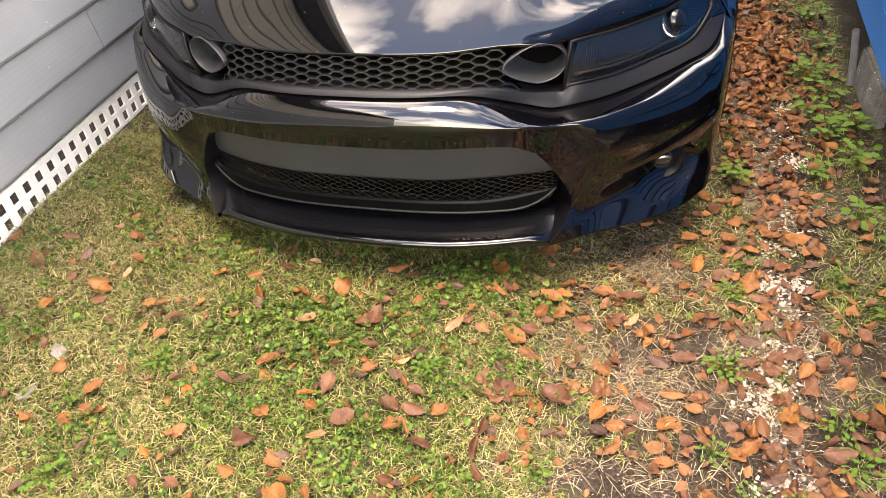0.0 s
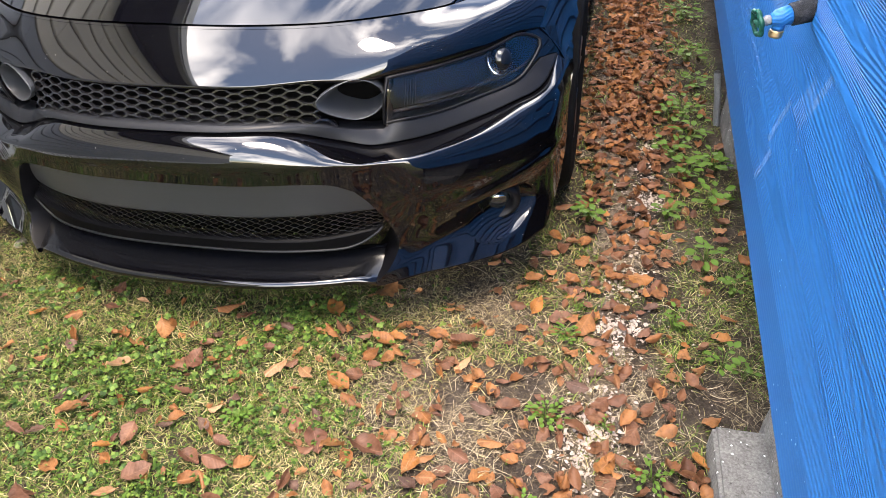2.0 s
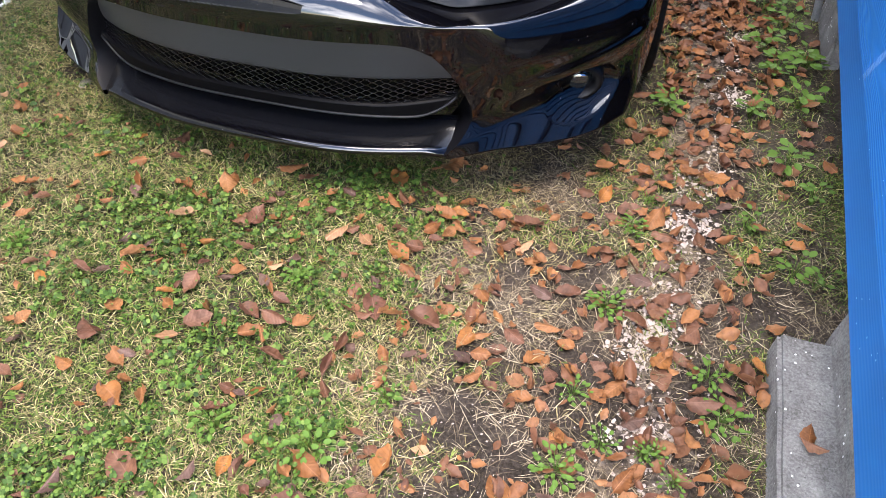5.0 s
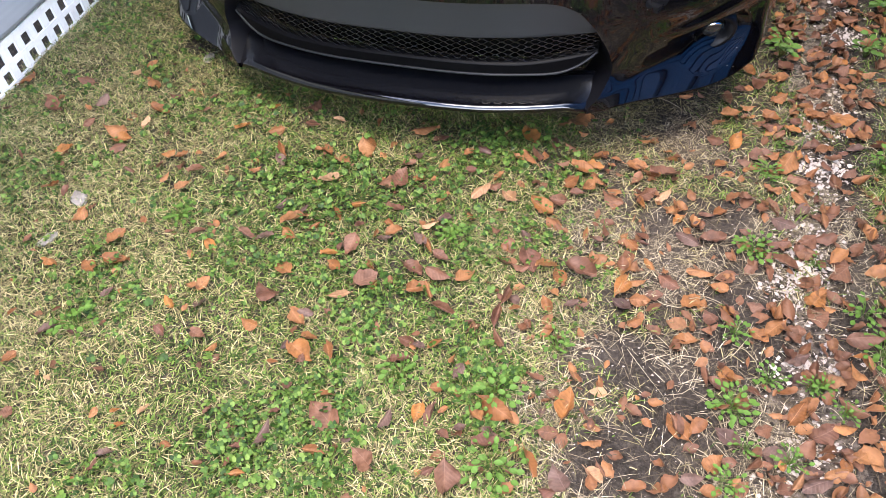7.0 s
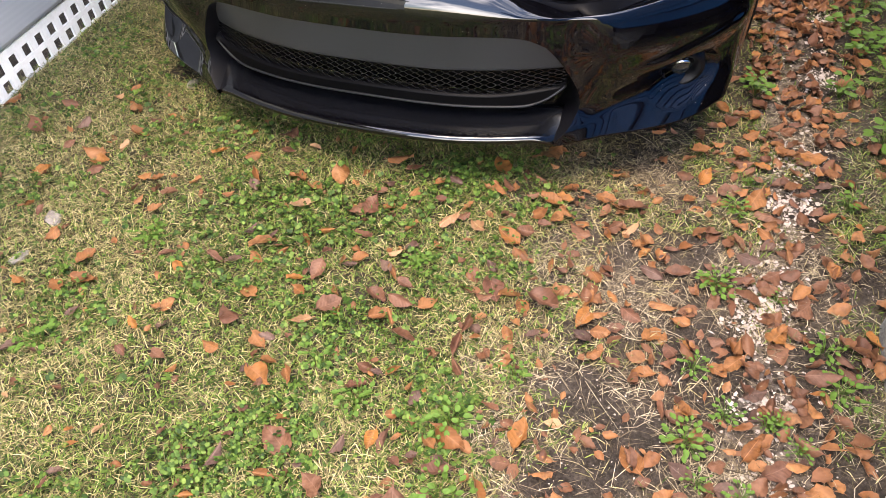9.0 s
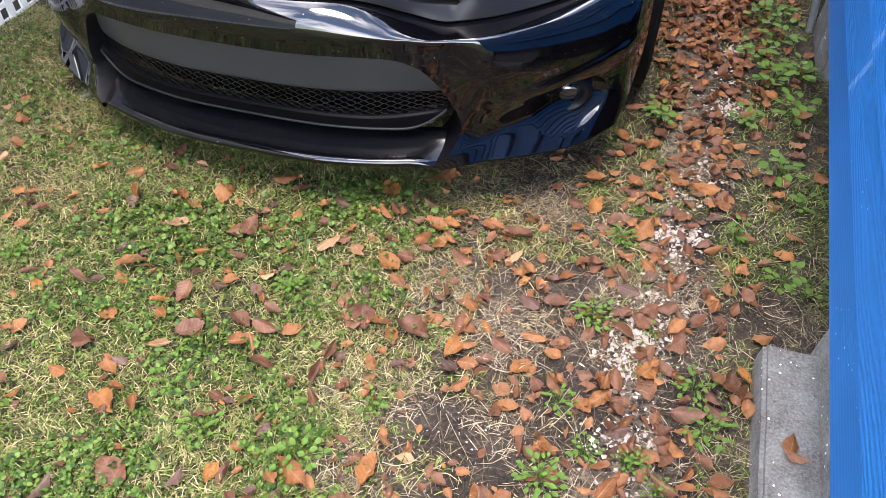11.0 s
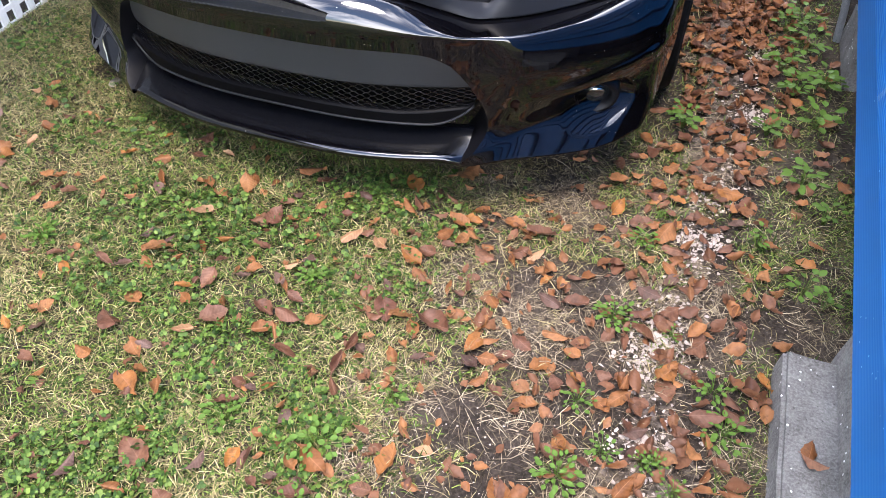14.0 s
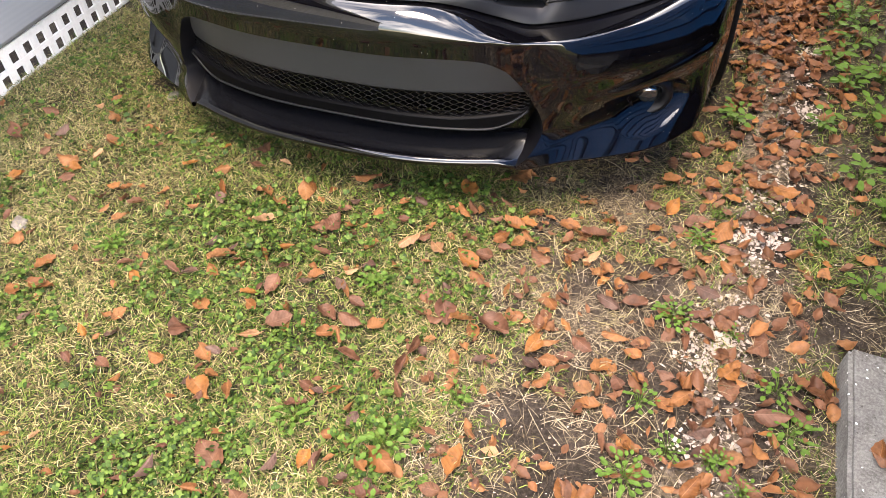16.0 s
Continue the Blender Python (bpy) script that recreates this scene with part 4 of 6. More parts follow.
        tube(bm, [c + q @ Vector((0.024 * math.cos(a), 0.024 * math.sin(a), -0.006)) for a in lin(0.7, 2.4, 10)], [0.0004 + 0.0055 * math.sin(math.pi * k / 10) for k in range(11)], 6)
        put("reflector", bm, CHROME, fog, "bright crescent of the lamp reflector")

    # fenders, flanks, wheels and the rest of the body
    ARCH_R = 0.385

    def in_arch(p):
        return any(math.hypot(p.y - wy, p.z - 0.33) < ARCH_R for wy in (1.06, 4.08)) and abs(p.x) > 0.5

    def cut_sheet(rows):
        bm = bmesh.new()
        vs = [[bm.verts.new(p) for p in r] for r in rows]
        for r0, r1 in zip(vs, vs[1:]):
            for i in range(len(r0) - 1):
                f = (r0[i], r0[i + 1], r1[i + 1], r1[i])
                if not in_arch(sum((v.co for v in f), Vector()) / 4):
                    bm.faces.new(f)
        bmesh.ops.delete(bm, geom=[v for v in bm.verts if not v.link_faces], context="VERTS")
        # the cut edge follows the round of the arch
        for v in {v for e in bm.edges if len(e.link_faces) == 1 for v in e.verts}:
            for wy in (1.06, 4.08):
                r = math.hypot(v.co.y - wy, v.co.z - 0.33)
                if abs(r - ARCH_R) < 0.045 and abs(v.co.x) > 0.5:
                    v.co.y, v.co.z = wy + (v.co.y - wy) * ARCH_R / r, 0.33 + (v.co.z - 0.33) * ARCH_R / r
        return bm

    for side in (1, -1):
        # brow over the headlight and fender, from the front edge back to the windscreen
        front = [cap_pt(u, 0) for u in (0.50, 0.54, 0.58, 0.62, 0.66, 0.70, 0.74, 0.77, 0.79)]
        front += [cap_pt(0.79, s) for s in (0.2, 0.4, 0.6, 0.8, 1.0)]
        front += [(0.808, 0.602, 0.600), (0.826, 0.612, 0.575), (0.840, 0.628, 0.545), (0.850, 0.645, 0.505), (0.853, 0.655, 0.47)]
        n = len(front)
        b1 = bonnet_pt(0.60, 1.0)
        prof = smooth_line([(0, b1[0], b1[2]), (0.25, 0.775, 0.925), (0.5, 0.83, 0.875), (0.68, 0.868, 0.79), (0.85, 0.884, 0.66), (1.0, 0.888, 0.47)])
        rows = []
        for t in [0, 0.004, 0.012, 0.025, 0.045, 0.07] + lin(0.1, 1.0, 40):
            e = bonnet_pt(0.60, t)
            row = []
            for i, f in enumerate(front):
                c = i / (n - 1)
                px_, pz = prof(c)
                ty = f[1] + (1.42 - f[1]) * t
                k = 1 - (1 - t) ** 2.6
                x, z = f[0] + (px_ - f[0]) * k, f[2] + (pz - f[2]) * k
                p = Vector((x, ty, z))
                w = (1 - c) ** 3
                g = front[0]
                q = Vector((g[0] + (prof(0)[0] - g[0]) * k, g[1] + (1.42 - g[1]) * t, g[2] + (prof(0)[1] - g[2]) * k))
                p += (Vector((e[0] + 0.004, e[1], e[2] - 0.001)) - q) * w
                row.append((side * p.x, p.y, p.z))
            rows.append(row)
        put("fender", cut_sheet(rows), PAINT)
        # lower flank and the rear quarter
        rows = []
        for z, x in ((0.15, 0.835), (0.22, 0.858), (0.30, 0.872), (0.38, 0.882), (0.47, 0.888)):
            rows.append([(side * (x - 0.034 * max(0, 1 - (y - 0.66) / 0.35) ** 2), y, z) for y in lin(0.66, 1.42, 36)])
        put("fender_side", cut_sheet(rows), PAINT)
        rows = []
        for z, x in ((0.16, 0.845), (0.26, 0.872), (0.36, 0.884), (0.47, 0.888), (0.58, 0.888), (0.68, 0.880), (0.78, 0.868), (0.86, 0.84), (0.93, 0.775)):
            rows.append([(side * (x + 0.014 * math.sin((y - 1.42) / 3.3 * math.pi) - 0.14 * max(0, (y - 4.3) / 0.5) ** 2), y, z + 0.09 * (z - 0.16) * min(1, (y - 1.42) / 2)) for y in lin(1.42, 4.8, 90)])
        put("flank", cut_sheet(rows), PAINT)
        # wheel housings and the turned-in edge of the bumper corner
        for wy in (1.06, 4.08):
            rows = [[(side * x, wy + (ARCH_R + 0.012) * math.cos(a), 0.33 + (ARCH_R + 0.012) * math.sin(a)) for a in lin(-0.5, math.pi + 0.5, 28)] for x in (0.56, 0.835)]
            put("wheel_housing", grid(rows), VOID, base, "black plastic wheel arch liner")
        rows = []
        for z in lin(0.47, 0.145, 16):
            u = 0.853 - 0.030 * max(0, (0.30 - z) / 0.165) ** 2
            y = skin_y(u, z)
            rows.append([(side * u, y, z), (side * (u + 0.001), y + 0.004, z), (side * (u - 0.012), y + 0.010, z), (side * (u - 0.10), y + 0.02, z)])
        put("corner_flange", grid(rows), PAINT, bumper)

        for wy in (1.06, 4.08):
            wheel = empty("wheel")
            wheel.parent = base
            wheel.location = (side * 0.768, wy, 0.342 - side * 0.045)
            prof = [(0.255, -0.10), (0.30, -0.118), (0.335, -0.112), (0.350, -0.085), (0.354, 0.0), (0.350, 0.085), (0.335, 0.108), (0.30, 0.115), (0.255, 0.10)]
            put("tyre", grid([[(x, r * math.cos(a), r * math.sin(a)) for a in lin(0, math.tau, 48)[:-1]] for r, x in prof], True), RUBBER, wheel, "black road tyre")
            bm = grid([[(side * x, r * math.cos(a), r * math.sin(a)) for a in lin(0, math.tau, 40)[:-1]] for r, x in ((0.262, -0.09), (0.258, 0.095), (0.245, 0.10), (0.238, 0.07), (0.235, -0.06))], True)
            for k in range(5):
                a = k * math.tau / 5
                for off in (-0.14, 0.14):
                    tube(bm, [(side * 0.085, 0.05 * math.cos(a), 0.05 * math.sin(a)), (side * 0.092, 0.24 * math.cos(a + off), 0.24 * math.sin(a + off))], [0.022, 0.014], 8)
            tube(bm, [(side * 0.05, 0, 0), (side * 0.10, 0, 0)], 0.06, 20)
            put("rim", bm, RIM, wheel, "dark five-spoke alloy rim")

    # cabin, seen only as the mass behind the bonnet
    prof = [(1.42, 0.965, 0.74), (1.75, 1.17, 0.68), (2.15, 1.36, 0.60), (2.5, 1.43, 0.57), (3.1, 1.42, 0.56), (3.6, 1.33, 0.58), (4.15, 1.10, 0.66), (4.3, 1.06, 0.70)]
    rows = []
    for y, z, w in prof:
        rows.append([(-0.80, y, 0.90), (-w - 0.04, y, 0.90 + (z - 0.90) * 0.75), (-w, y, z - 0.015 if z > 1 else z - 0.005), (-w * 0.6, y, z + 0.012), (0, y, z + 0.02), (w * 0.6, y, z + 0.012), (w, y, z - 0.015 if z > 1 else z - 0.005), (w + 0.04, y, 0.90 + (z - 0.90) * 0.75), (0.80, y, 0.90)])
    put("windscreen", grid(rows[:3]), CARGLASS, base, "dark tinted windscreen")
    put("roof", grid(rows[2:6]), PAINT)
    put("rear_window", grid(rows[5:]), CARGLASS, base, "dark tinted rear window")
    rows = [[(-0.76, y, z), (-0.4, y, z + 0.02), (0.4, y, z + 0.02), (0.76, y, z)] for y, z in ((4.25, 1.02), (4.75, 1.04), (4.86, 0.95), (4.88, 0.5), (4.8, 0.25))]
    put("boot", grid(rows), PAINT)
    return base


car()

# ---- things along the blue house ----
def concrete_pier(y0, y1, x0, x1, top, wall_x, name_label):
    """A cast pad with a splayed upright block on it, half under the siding."""
    pier = tagged(empty("concrete_pier"), name_label, "pier", group="piers under the blue house")
    g = ground_z(x0) - 0.06
    bm = bmesh.new()
    box(bm, (x0, y0, g), (x1 + 0.02, y1, top))
    for v in bm.verts:
        if v.co.z < top - 0.01:
            v.co.x -= 0.012 if v.co.x < x0 + 0.01 else 0
    bmesh.ops.subdivide_edges(bm, edges=bm.edges[:], cuts=3, use_grid_fill=True)
    bmesh.ops.bevel(bm, geom=[e for e in bm.edges if len(e.link_faces) == 2 and e.calc_face_angle(0) > 0.6], offset=0.008, segments=2, affect="EDGES")
    for v in bm.verts:
        v.co += Vector((noise.noise(v.co * 17), noise.noise(v.co * 19 + Vector((3, 0, 0))), noise.noise(v.co * 15 + Vector((0, 5, 0))))) * 0.003
    part("footing", bm, CONCRETE, pier, smooth=False)
    bm = grid([[(x1, y0 - 0.03, top - 0.05), (x1, y1 + 0.02, top - 0.05)], [(x1 + 0.003, y0 - 0.03, top + 0.012), (x1 + 0.003, y1 + 0.02, top + 0.012)], [(wall_x + 0.02, y0 - 0.03, top + 0.10), (wall_x + 0.02, y1 + 0.05, top + 0.10)], [(wall_x + 0.03, y0 - 0.03, 0.20), (wall_x + 0.03, y1 + 0.05, 0.20)], [(wall_x + 0.25, y0 - 0.03, 0.20), (wall_x + 0.25, y1 + 0.05, 0.20)], [(wall_x + 0.25, y0 - 0.03, -0.15), (wall_x + 0.25, y1 + 0.05, -0.15)]])
    bmesh.ops.holes_fill(bm, edges=bm.edges[:])
    bmesh.ops.recalc_face_normals(bm, faces=bm.faces[:])
    bmesh.ops.bevel(bm, geom=bm.edges[:], offset=0.006, segments=2, affect="EDGES")
    part("block", bm, CONCRETE, pier)


concrete_pier(-0.43, -0.025, 1.262, 1.362, -0.006, 1.37, "rough grey concrete pier footing beside the blue wall")
concrete_pier(1.20, 1.56, 1.425, 1.445, 0.060, 1.445, "grey concrete pier under the blue wall")


def steel_stake():
    bm = bmesh.new()
    tube(bm, [(1.412, 1.535, -0.13), (1.389, 1.505, 0.04), (1.367, 1.478, 0.152)], 0.0125, 14, caps=False)
    tube(bm, [(1.367, 1.478, 0.152), (1.368, 1.479, 0.147), (1.390, 1.506, 0.03)], [0.0100, 0.0100, 0.0100], 14, caps=False)
    tagged(part("steel_stake", bm, IRON, smooth=True), "leaning galvanised steel pipe stake beside the blue wall", "pipe")


steel_stake()


def hose_tap():
    """Outdoor tap: foam-wrapped pipe out of the wall, blue-daubed body, brass spout, green hand wheel."""
    tap = tagged(empty("hose_tap", (1.321, 0.171, 0.827)), "garden tap with green hand wheel on blue wall", "tap")
    d = Vector((-0.95, -0.24, -0.20)).normalized() * 1.02
    tap.scale = (0.88, 0.88, 0.88)

    def at(k, off=(0, 0, 0)):
        return d * k + Vector(off)

    bm = bmesh.new()
    tube(bm, [at(-0.03), at(0.02), at(0.052)], 0.010, 14)
    part("pipe", bm, WHITE, tap, "pale pipe stub", True)
    bm = bmesh.new()
    tube(bm, [at(-0.012), at(-0.003), at(0.0)], [0.017, 0.0165, 0.010], 14)
    part("wall_flange", bm, WHITE, tap, "pale sealant round the pipe", True)
    bm = bmesh.new()
    tube(bm, [at(0.021), at(0.022), at(0.034), at(0.05), at(0.066), at(0.068)], [0.012, 0.021, 0.0225, 0.022, 0.0215, 0.012], 18)
    part("insulation", bm, FOAM, tap, "black foam sleeve daubed with paint", True)
    bm = bmesh.new()
    tube(bm, [at(0.064), at(0.068), at(0.080), at(0.092), at(0.097), at(0.104)], [0.012, 0.0185, 0.0175, 0.0165, 0.013, 0.0115], 18)
    tube(bm, [at(0.083), at(0.085, (0, 0, -0.014)), at(0.087, (0, 0, -0.024))], [0.011, 0.0115, 0.012], 14)
    part("valve_body", bm, BLUE, tap, "valve body daubed blue", True)
    bm = bmesh.new()
    tube(bm, [at(0.087, (0, 0, -0.023)), at(0.087, (0, 0, -0.026)), at(0.0875, (0, 0, -0.029)), at(0.088, (0, 0, -0.032)), at(0.088, (0, 0, -0.037))], [0.0115, 0.0135, 0.0122, 0.0135, 0.0125], 16)
    part("spout", bm, BRASS, tap, "threaded brass spout", True)
    bm = bmesh.new()
    tube(bm, [at(0.103), at(0.112), at(0.118), at(0.130)], [0.009, 0.010, 0.006, 0.005], 12)
    part("stem", bm, IRON, tap, "bare metal stem", True)
    bm = bmesh.new()
    a = d.orthogonal().normalized()
    b = d.normalized().cross(a)
    c = at(0.128)
    ring = []
    for k in range(48):
        t = k * math.tau / 48
        r = 0.0225 + 0.0024 * math.cos(6 * t)
        ring.append(c + (a * math.cos(t) + b * math.sin(t)) * r)
    tube(bm, ring + [ring[0]], 0.0048, 8, caps=False)
    for k in range(3):
        t = k * math.tau / 3 + 0.3
        e = (a * math.cos(t) + b * math.sin(t))
        tube(bm, [c + e * 0.004, c + e * 0.013 - d * 0.002, c + e * 0.0215], [0.005, 0.0038, 0.0042], 8)
    tube(bm, [c - d * 0.006, c + d * 0.006], 0.0075, 12)
    part("hand_wheel", bm, GREENTAP, tap, "green enamelled hand wheel", True)


hose_tap()


# ---- lawn ----
rng = np.random.default_rng(7)


def lawn_z(x, y):
    return ground_z(x) + 0.012 * noise.noise((x * 2.1, y * 2.1, 0.3)) + 0.006 * noise.noise((x * 9, y * 9, 4.0)) - 0.004


def lawn_cover(x, y):
    """How thick the grass stands, 0 to 1: a lawn on one side, bare earth and gravel on the other."""
    edge = 0.62 + 0.12 * noise.noise((y * 2.6, x * 2.0, 1.7)) + 0.16 * noise.noise((x * 9, y * 9, 2)) + 0.08 * noise.noise((x * 24, y * 24, 6))
    c = max(0.0, min(1.0, (edge - x) / 0.20))
    c *= 0.62 + 0.38 * max(0, min(1, 0.75 + 1.3 * noise.noise((x * 4, y * 4, 9))))
    if x > 0.55:
        wild = (0.45 if y > 0.1 else 0.28) if x > 1.16 else (0.45 if y > 0.12 and x < 1.0 else 0.05 if y > 0.12 else -0.22)
        c = max(c, (0.36 if y > 0.1 else 0.20 if x > 1.0 else 0.30) * max(0.0, noise.noise((x * 6.5, y * 5.5, 21)) + wild) * 2.2)
    if y > 0.30 and abs(x - CX) < 0.78:
        c *= 0.15
    return c


def dryness(x, y):
    """Straw among the grass: more of it towards the grey house and along the bare earth."""
    d = 0.46 + 0.34 * noise.noise((x * 3.3 + 5, y * 3.3, 3)) + 0.30 * noise.noise((x * 9, y * 9, 13))
    d += 0.62 * max(0, min(1, (-0.15 - x) / 0.5)) + 0.40 * max(0, 1 - abs(x - 0.52) / 0.22)
    if x > 0.95:
        d *= 0.45
    return max(0.05, min(1.0, d))


def strands(name, label, spots, length, width, lean, mat, lift=0.0):
    """Many thin bent blades in one sheet of stuff. spots: x, y."""
    n = len(spots)
    x, y = spots[:, 0], spots[:, 1]
    z = np.array([lawn_z(a, b) for a, b in spots]) + lift
    ln = rng.uniform(*length, n)
    wd = rng.uniform(*width, n)
    az = rng.uniform(0, math.tau, n)
    tilt = np.radians(rng.uniform(*lean, n))
    bend = rng.uniform(0.1, 0.9, n)
    dx, dy = np.cos(az), np.sin(az)
    px, py = -dy, dx
    verts = np.zeros((n, 5, 3))
    z0 = z - 0.002
    h1, r1 = 0.55 * ln * np.sin(tilt), 0.55 * ln * np.cos(tilt)
    t2 = np.maximum(tilt - bend, -0.35)
    h2, r2 = h1 + 0.45 * ln * np.sin(t2), r1 + 0.45 * ln * np.cos(t2)
    h2 = np.maximum(h2, 0.001)
    for i, (r, h, w) in enumerate(((0, 0, -0.8), (0, 0, 0.8), (r1, h1, -1), (r1, h1, 1), (r2, h2, 0))):
        verts[:, i, 0] = x + dx * r + px * wd * w * 0.5
        verts[:, i, 1] = y + dy * r + py * wd * w * 0.5
        verts[:, i, 2] = z0 + h
    k = np.arange(n)[:, None] * 5
    quads = (k + np.array([0, 1, 3, 2])).tolist()
    tris = (k + np.array([2, 3, 4])).tolist()
    me = bpy.data.meshes.new(name)
    me.from_pydata(verts.reshape(-1, 3).tolist(), [], quads + tris)
    ob = part_mesh(name, me, mat)
    return tagged(ob, label, name.replace("_", " "), kind="stuff")


def scatter(n, x0, x1, y0, y1, keep):
    out = []
    while len(out) < n:
        p = rng.uniform((x0, y0), (x1, y1))
        if rng.random() < keep(p[0], p[1]):
            out.append(p)
    return np.array(out)


LAWN = (-1.16, 1.45, -1.35, 3.2)


def near(x, y):
    """The strip beside the car is seen from afar and needs fewer blades."""
    return 1.0 if y < 0.7 else 0.35


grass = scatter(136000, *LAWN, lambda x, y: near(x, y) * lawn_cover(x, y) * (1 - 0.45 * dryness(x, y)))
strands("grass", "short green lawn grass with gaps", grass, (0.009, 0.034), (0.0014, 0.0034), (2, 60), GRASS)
straw = scatter(104000, *LAWN, lambda x, y: near(x, y) * (lawn_cover(x, y) * (0.12 + 0.88 * dryness(x, y)) + (0.26 if 0.42 < x < 0.80 and y > -0.32 else 0.022) * max(0.1, min(1, 0.4 + 2 * noise.noise((x * 6, y * 6, 41))))))
strands("dry_grass", "dead straw-coloured grass stems lying flat", straw, (0.010, 0.040), (0.0008, 0.0019), (0, 36), STRAW, 0.005)


crumbs = scatter(32000, 0.30, 1.45, -1.3, 2.4, lambda x, y: near(x, y) * (0.5 if x > 1.1 else 1.0) * (1 - 0.7 * lawn_cover(x, y)) * max(0.12, min(1, 0.40 + 2.2 * noise.noise((x * 5, y * 5, 31)))))
strands("thatch", "short dead stems and leaf crumbs on the soil", crumbs, (0.008, 0.064), (0.0005, 0.0015), (-2, 16), THATCH, 0.003)
# low layer whose dark colour paints the shade under the grass
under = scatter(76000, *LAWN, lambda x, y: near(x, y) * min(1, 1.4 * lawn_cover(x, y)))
strands("undergrowth", "matted stems darkened as shade under the grass", under, (0.010, 0.024), (0.0014, 0.0030), (0, 22), MATTED, 0.002)


def soil_clods():
    """Loose lumps of earth on the bare strip."""
    ico = bmesh.new()
    bmesh.ops.create_icosphere(ico, subdivisions=1, radius=1.0)
    base_v = np.array([v.co[:] for v in ico.verts])
    base_f = [[v.index for v in f.verts] for f in ico.faces]
    ico.free()
    verts, faces = [], []
    for x, y in scatter(4200, 0.42, 1.36, -1.25, 1.4, lambda x, y: near(x, y) * (1 - 0.8 * lawn_cover(x, y))):
        s = 0.0015 + 0.006 * rng.random() ** 3
        v = base_v * s * rng.uniform(0.7, 1.3, 3) * rng.uniform(0.8, 1.2, (len(base_v), 1)) + np.array([x, y, lawn_z(x, y) + s * 0.2])
        k = len(verts)
        verts.extend(v.tolist())
        faces.extend([[k + j for j in f] for f in base_f])
    me = bpy.data.meshes.new("soil_clods")
    me.from_pydata(verts, [], faces)
    tagged(part_mesh("soil_clods", me, SOIL), "small crumbly lumps of dark soil", "soil", kind="stuff")


soil_clods()


def clover_patch():
    """Three round leaflets to a stalk, in patches."""
    spots = scatter(7600, -1.1, 0.62, -1.3, 0.6, lambda x, y: lawn_cover(x, y) * (1 - 0.6 * max(0, min(1, (-0.1 - x) / 0.5))) * max(0.04, min(1, 0.36 + 2.4 * noise.noise((x * 4.5 + 9, y * 4.5, 5)))))
    verts, faces = [], []
    for x, y in spots:
        z = lawn_z(x, y) + rng.uniform(0.006, 0.026)
        r = 0.0020 + 0.0042 * rng.random() ** 1.6
        a0 = rng.uniform(0, math.tau)
        tx, ty = rng.uniform(-0.7, 0.7, 2)
        for j in range(3):
            a = a0 + j * math.tau / 3
            cx, cy = x + math.cos(a) * r * 0.95, y + math.sin(a) * r * 0.95
            k = len(verts)
            for i in range(6):
                b = a + i * math.tau / 6
                vx, vy = math.cos(b) * r * (0.72 if i == 0 else 0.92), math.sin(b) * r * (0.72 if i == 0 else 0.92)
                verts.append((cx + vx, cy + vy, z + vx * tx + vy * ty + (0.0008 if i % 2 else 0)))
            faces.append((k, k + 1, k + 2, k + 3, k + 4, k + 5))
    me = bpy.data.meshes.new("clover")
    me.from_pydata(verts, [], faces)
    tagged(part_mesh("clover", me, CLOVER), "patches of small green clover in the lawn", "clover", kind="stuff")


clover_patch()


def gravel():
    """Pale stones washed along the drip line, and small chips over the bare earth."""
    ico = bmesh.new()
    bmesh.ops.create_icosphere(ico, subdivisions=1, radius=1.0)
    base_v = np.array([v.co[:] for v in ico.verts])
    base_f = [[v.index for v in f.verts] for f in ico.faces]
    ico.free()
    line = smooth_line([(-0.9, 0.96), (-0.59, 0.97), (-0.51, 1.04), (-0.43, 1.04), (-0.37, 1.00), (-0.27, 1.045), (-0.14, 0.995), (-0.07, 1.01), (0.31, 1.07), (0.60, 1.086), (0.94, 1.15), (1.6, 1.15)])
    thick = smooth_line([(-0.9, 0.5), (-0.6, 0.8), (-0.45, 1.0), (-0.3, 0.7), (-0.2, 0.5), (-0.12, 1.0), (0.0, 0.55), (0.12, 0.12), (0.2, 0.4), (0.30, 0.9), (0.40, 0.25), (0.58, 0.6), (0.7, 0.2), (0.94, 0.4), (1.6, 0.1)])
    verts, faces = [], []
    for i in range(14500):
        if i < 12500:
            y = rng.uniform(-0.8, 1.4)
            if rng.random() > thick(y)[0] * max(0.15, min(1.0, 0.65 + 1.6 * noise.noise((y * 9.0, 7.7, 0)))):
                continue
            x = line(y)[0] + rng.normal(0, 0.034) + 0.018 * noise.noise((y * 16, 3.0, 1.0))
            s = 0.0011 + 0.0050 * rng.random() ** 2.2
        else:
            x, y = rng.uniform(0.5, 1.3), rng.uniform(-1.1, 0.9)
            s = rng.uniform(0.0008, 0.0022)
        sc = s * rng.uniform(0.6, 1.4, 3) * np.array([1, 1, 0.42])
        a = rng.uniform(0, math.tau)
        v = base_v * sc * rng.uniform(0.45, 1.45, (len(base_v), 1))
        v = v @ np.array([[math.cos(a), math.sin(a), 0], [-math.sin(a), math.cos(a), 0], [0, 0, 1]])
        v += np.array([x, y, lawn_z(x, y) + s * 0.5])
        k = len(verts)
        verts.extend(v.tolist())
        faces.extend([[k + j for j in f] for f in base_f])
    me = bpy.data.meshes.new("gravel")
    me.from_pydata(verts, [], faces)
    tagged(part_mesh("gravel", me, PEBBLE), "pale limestone chips scattered along bare soil", "gravel", kind="stuff")


gravel()


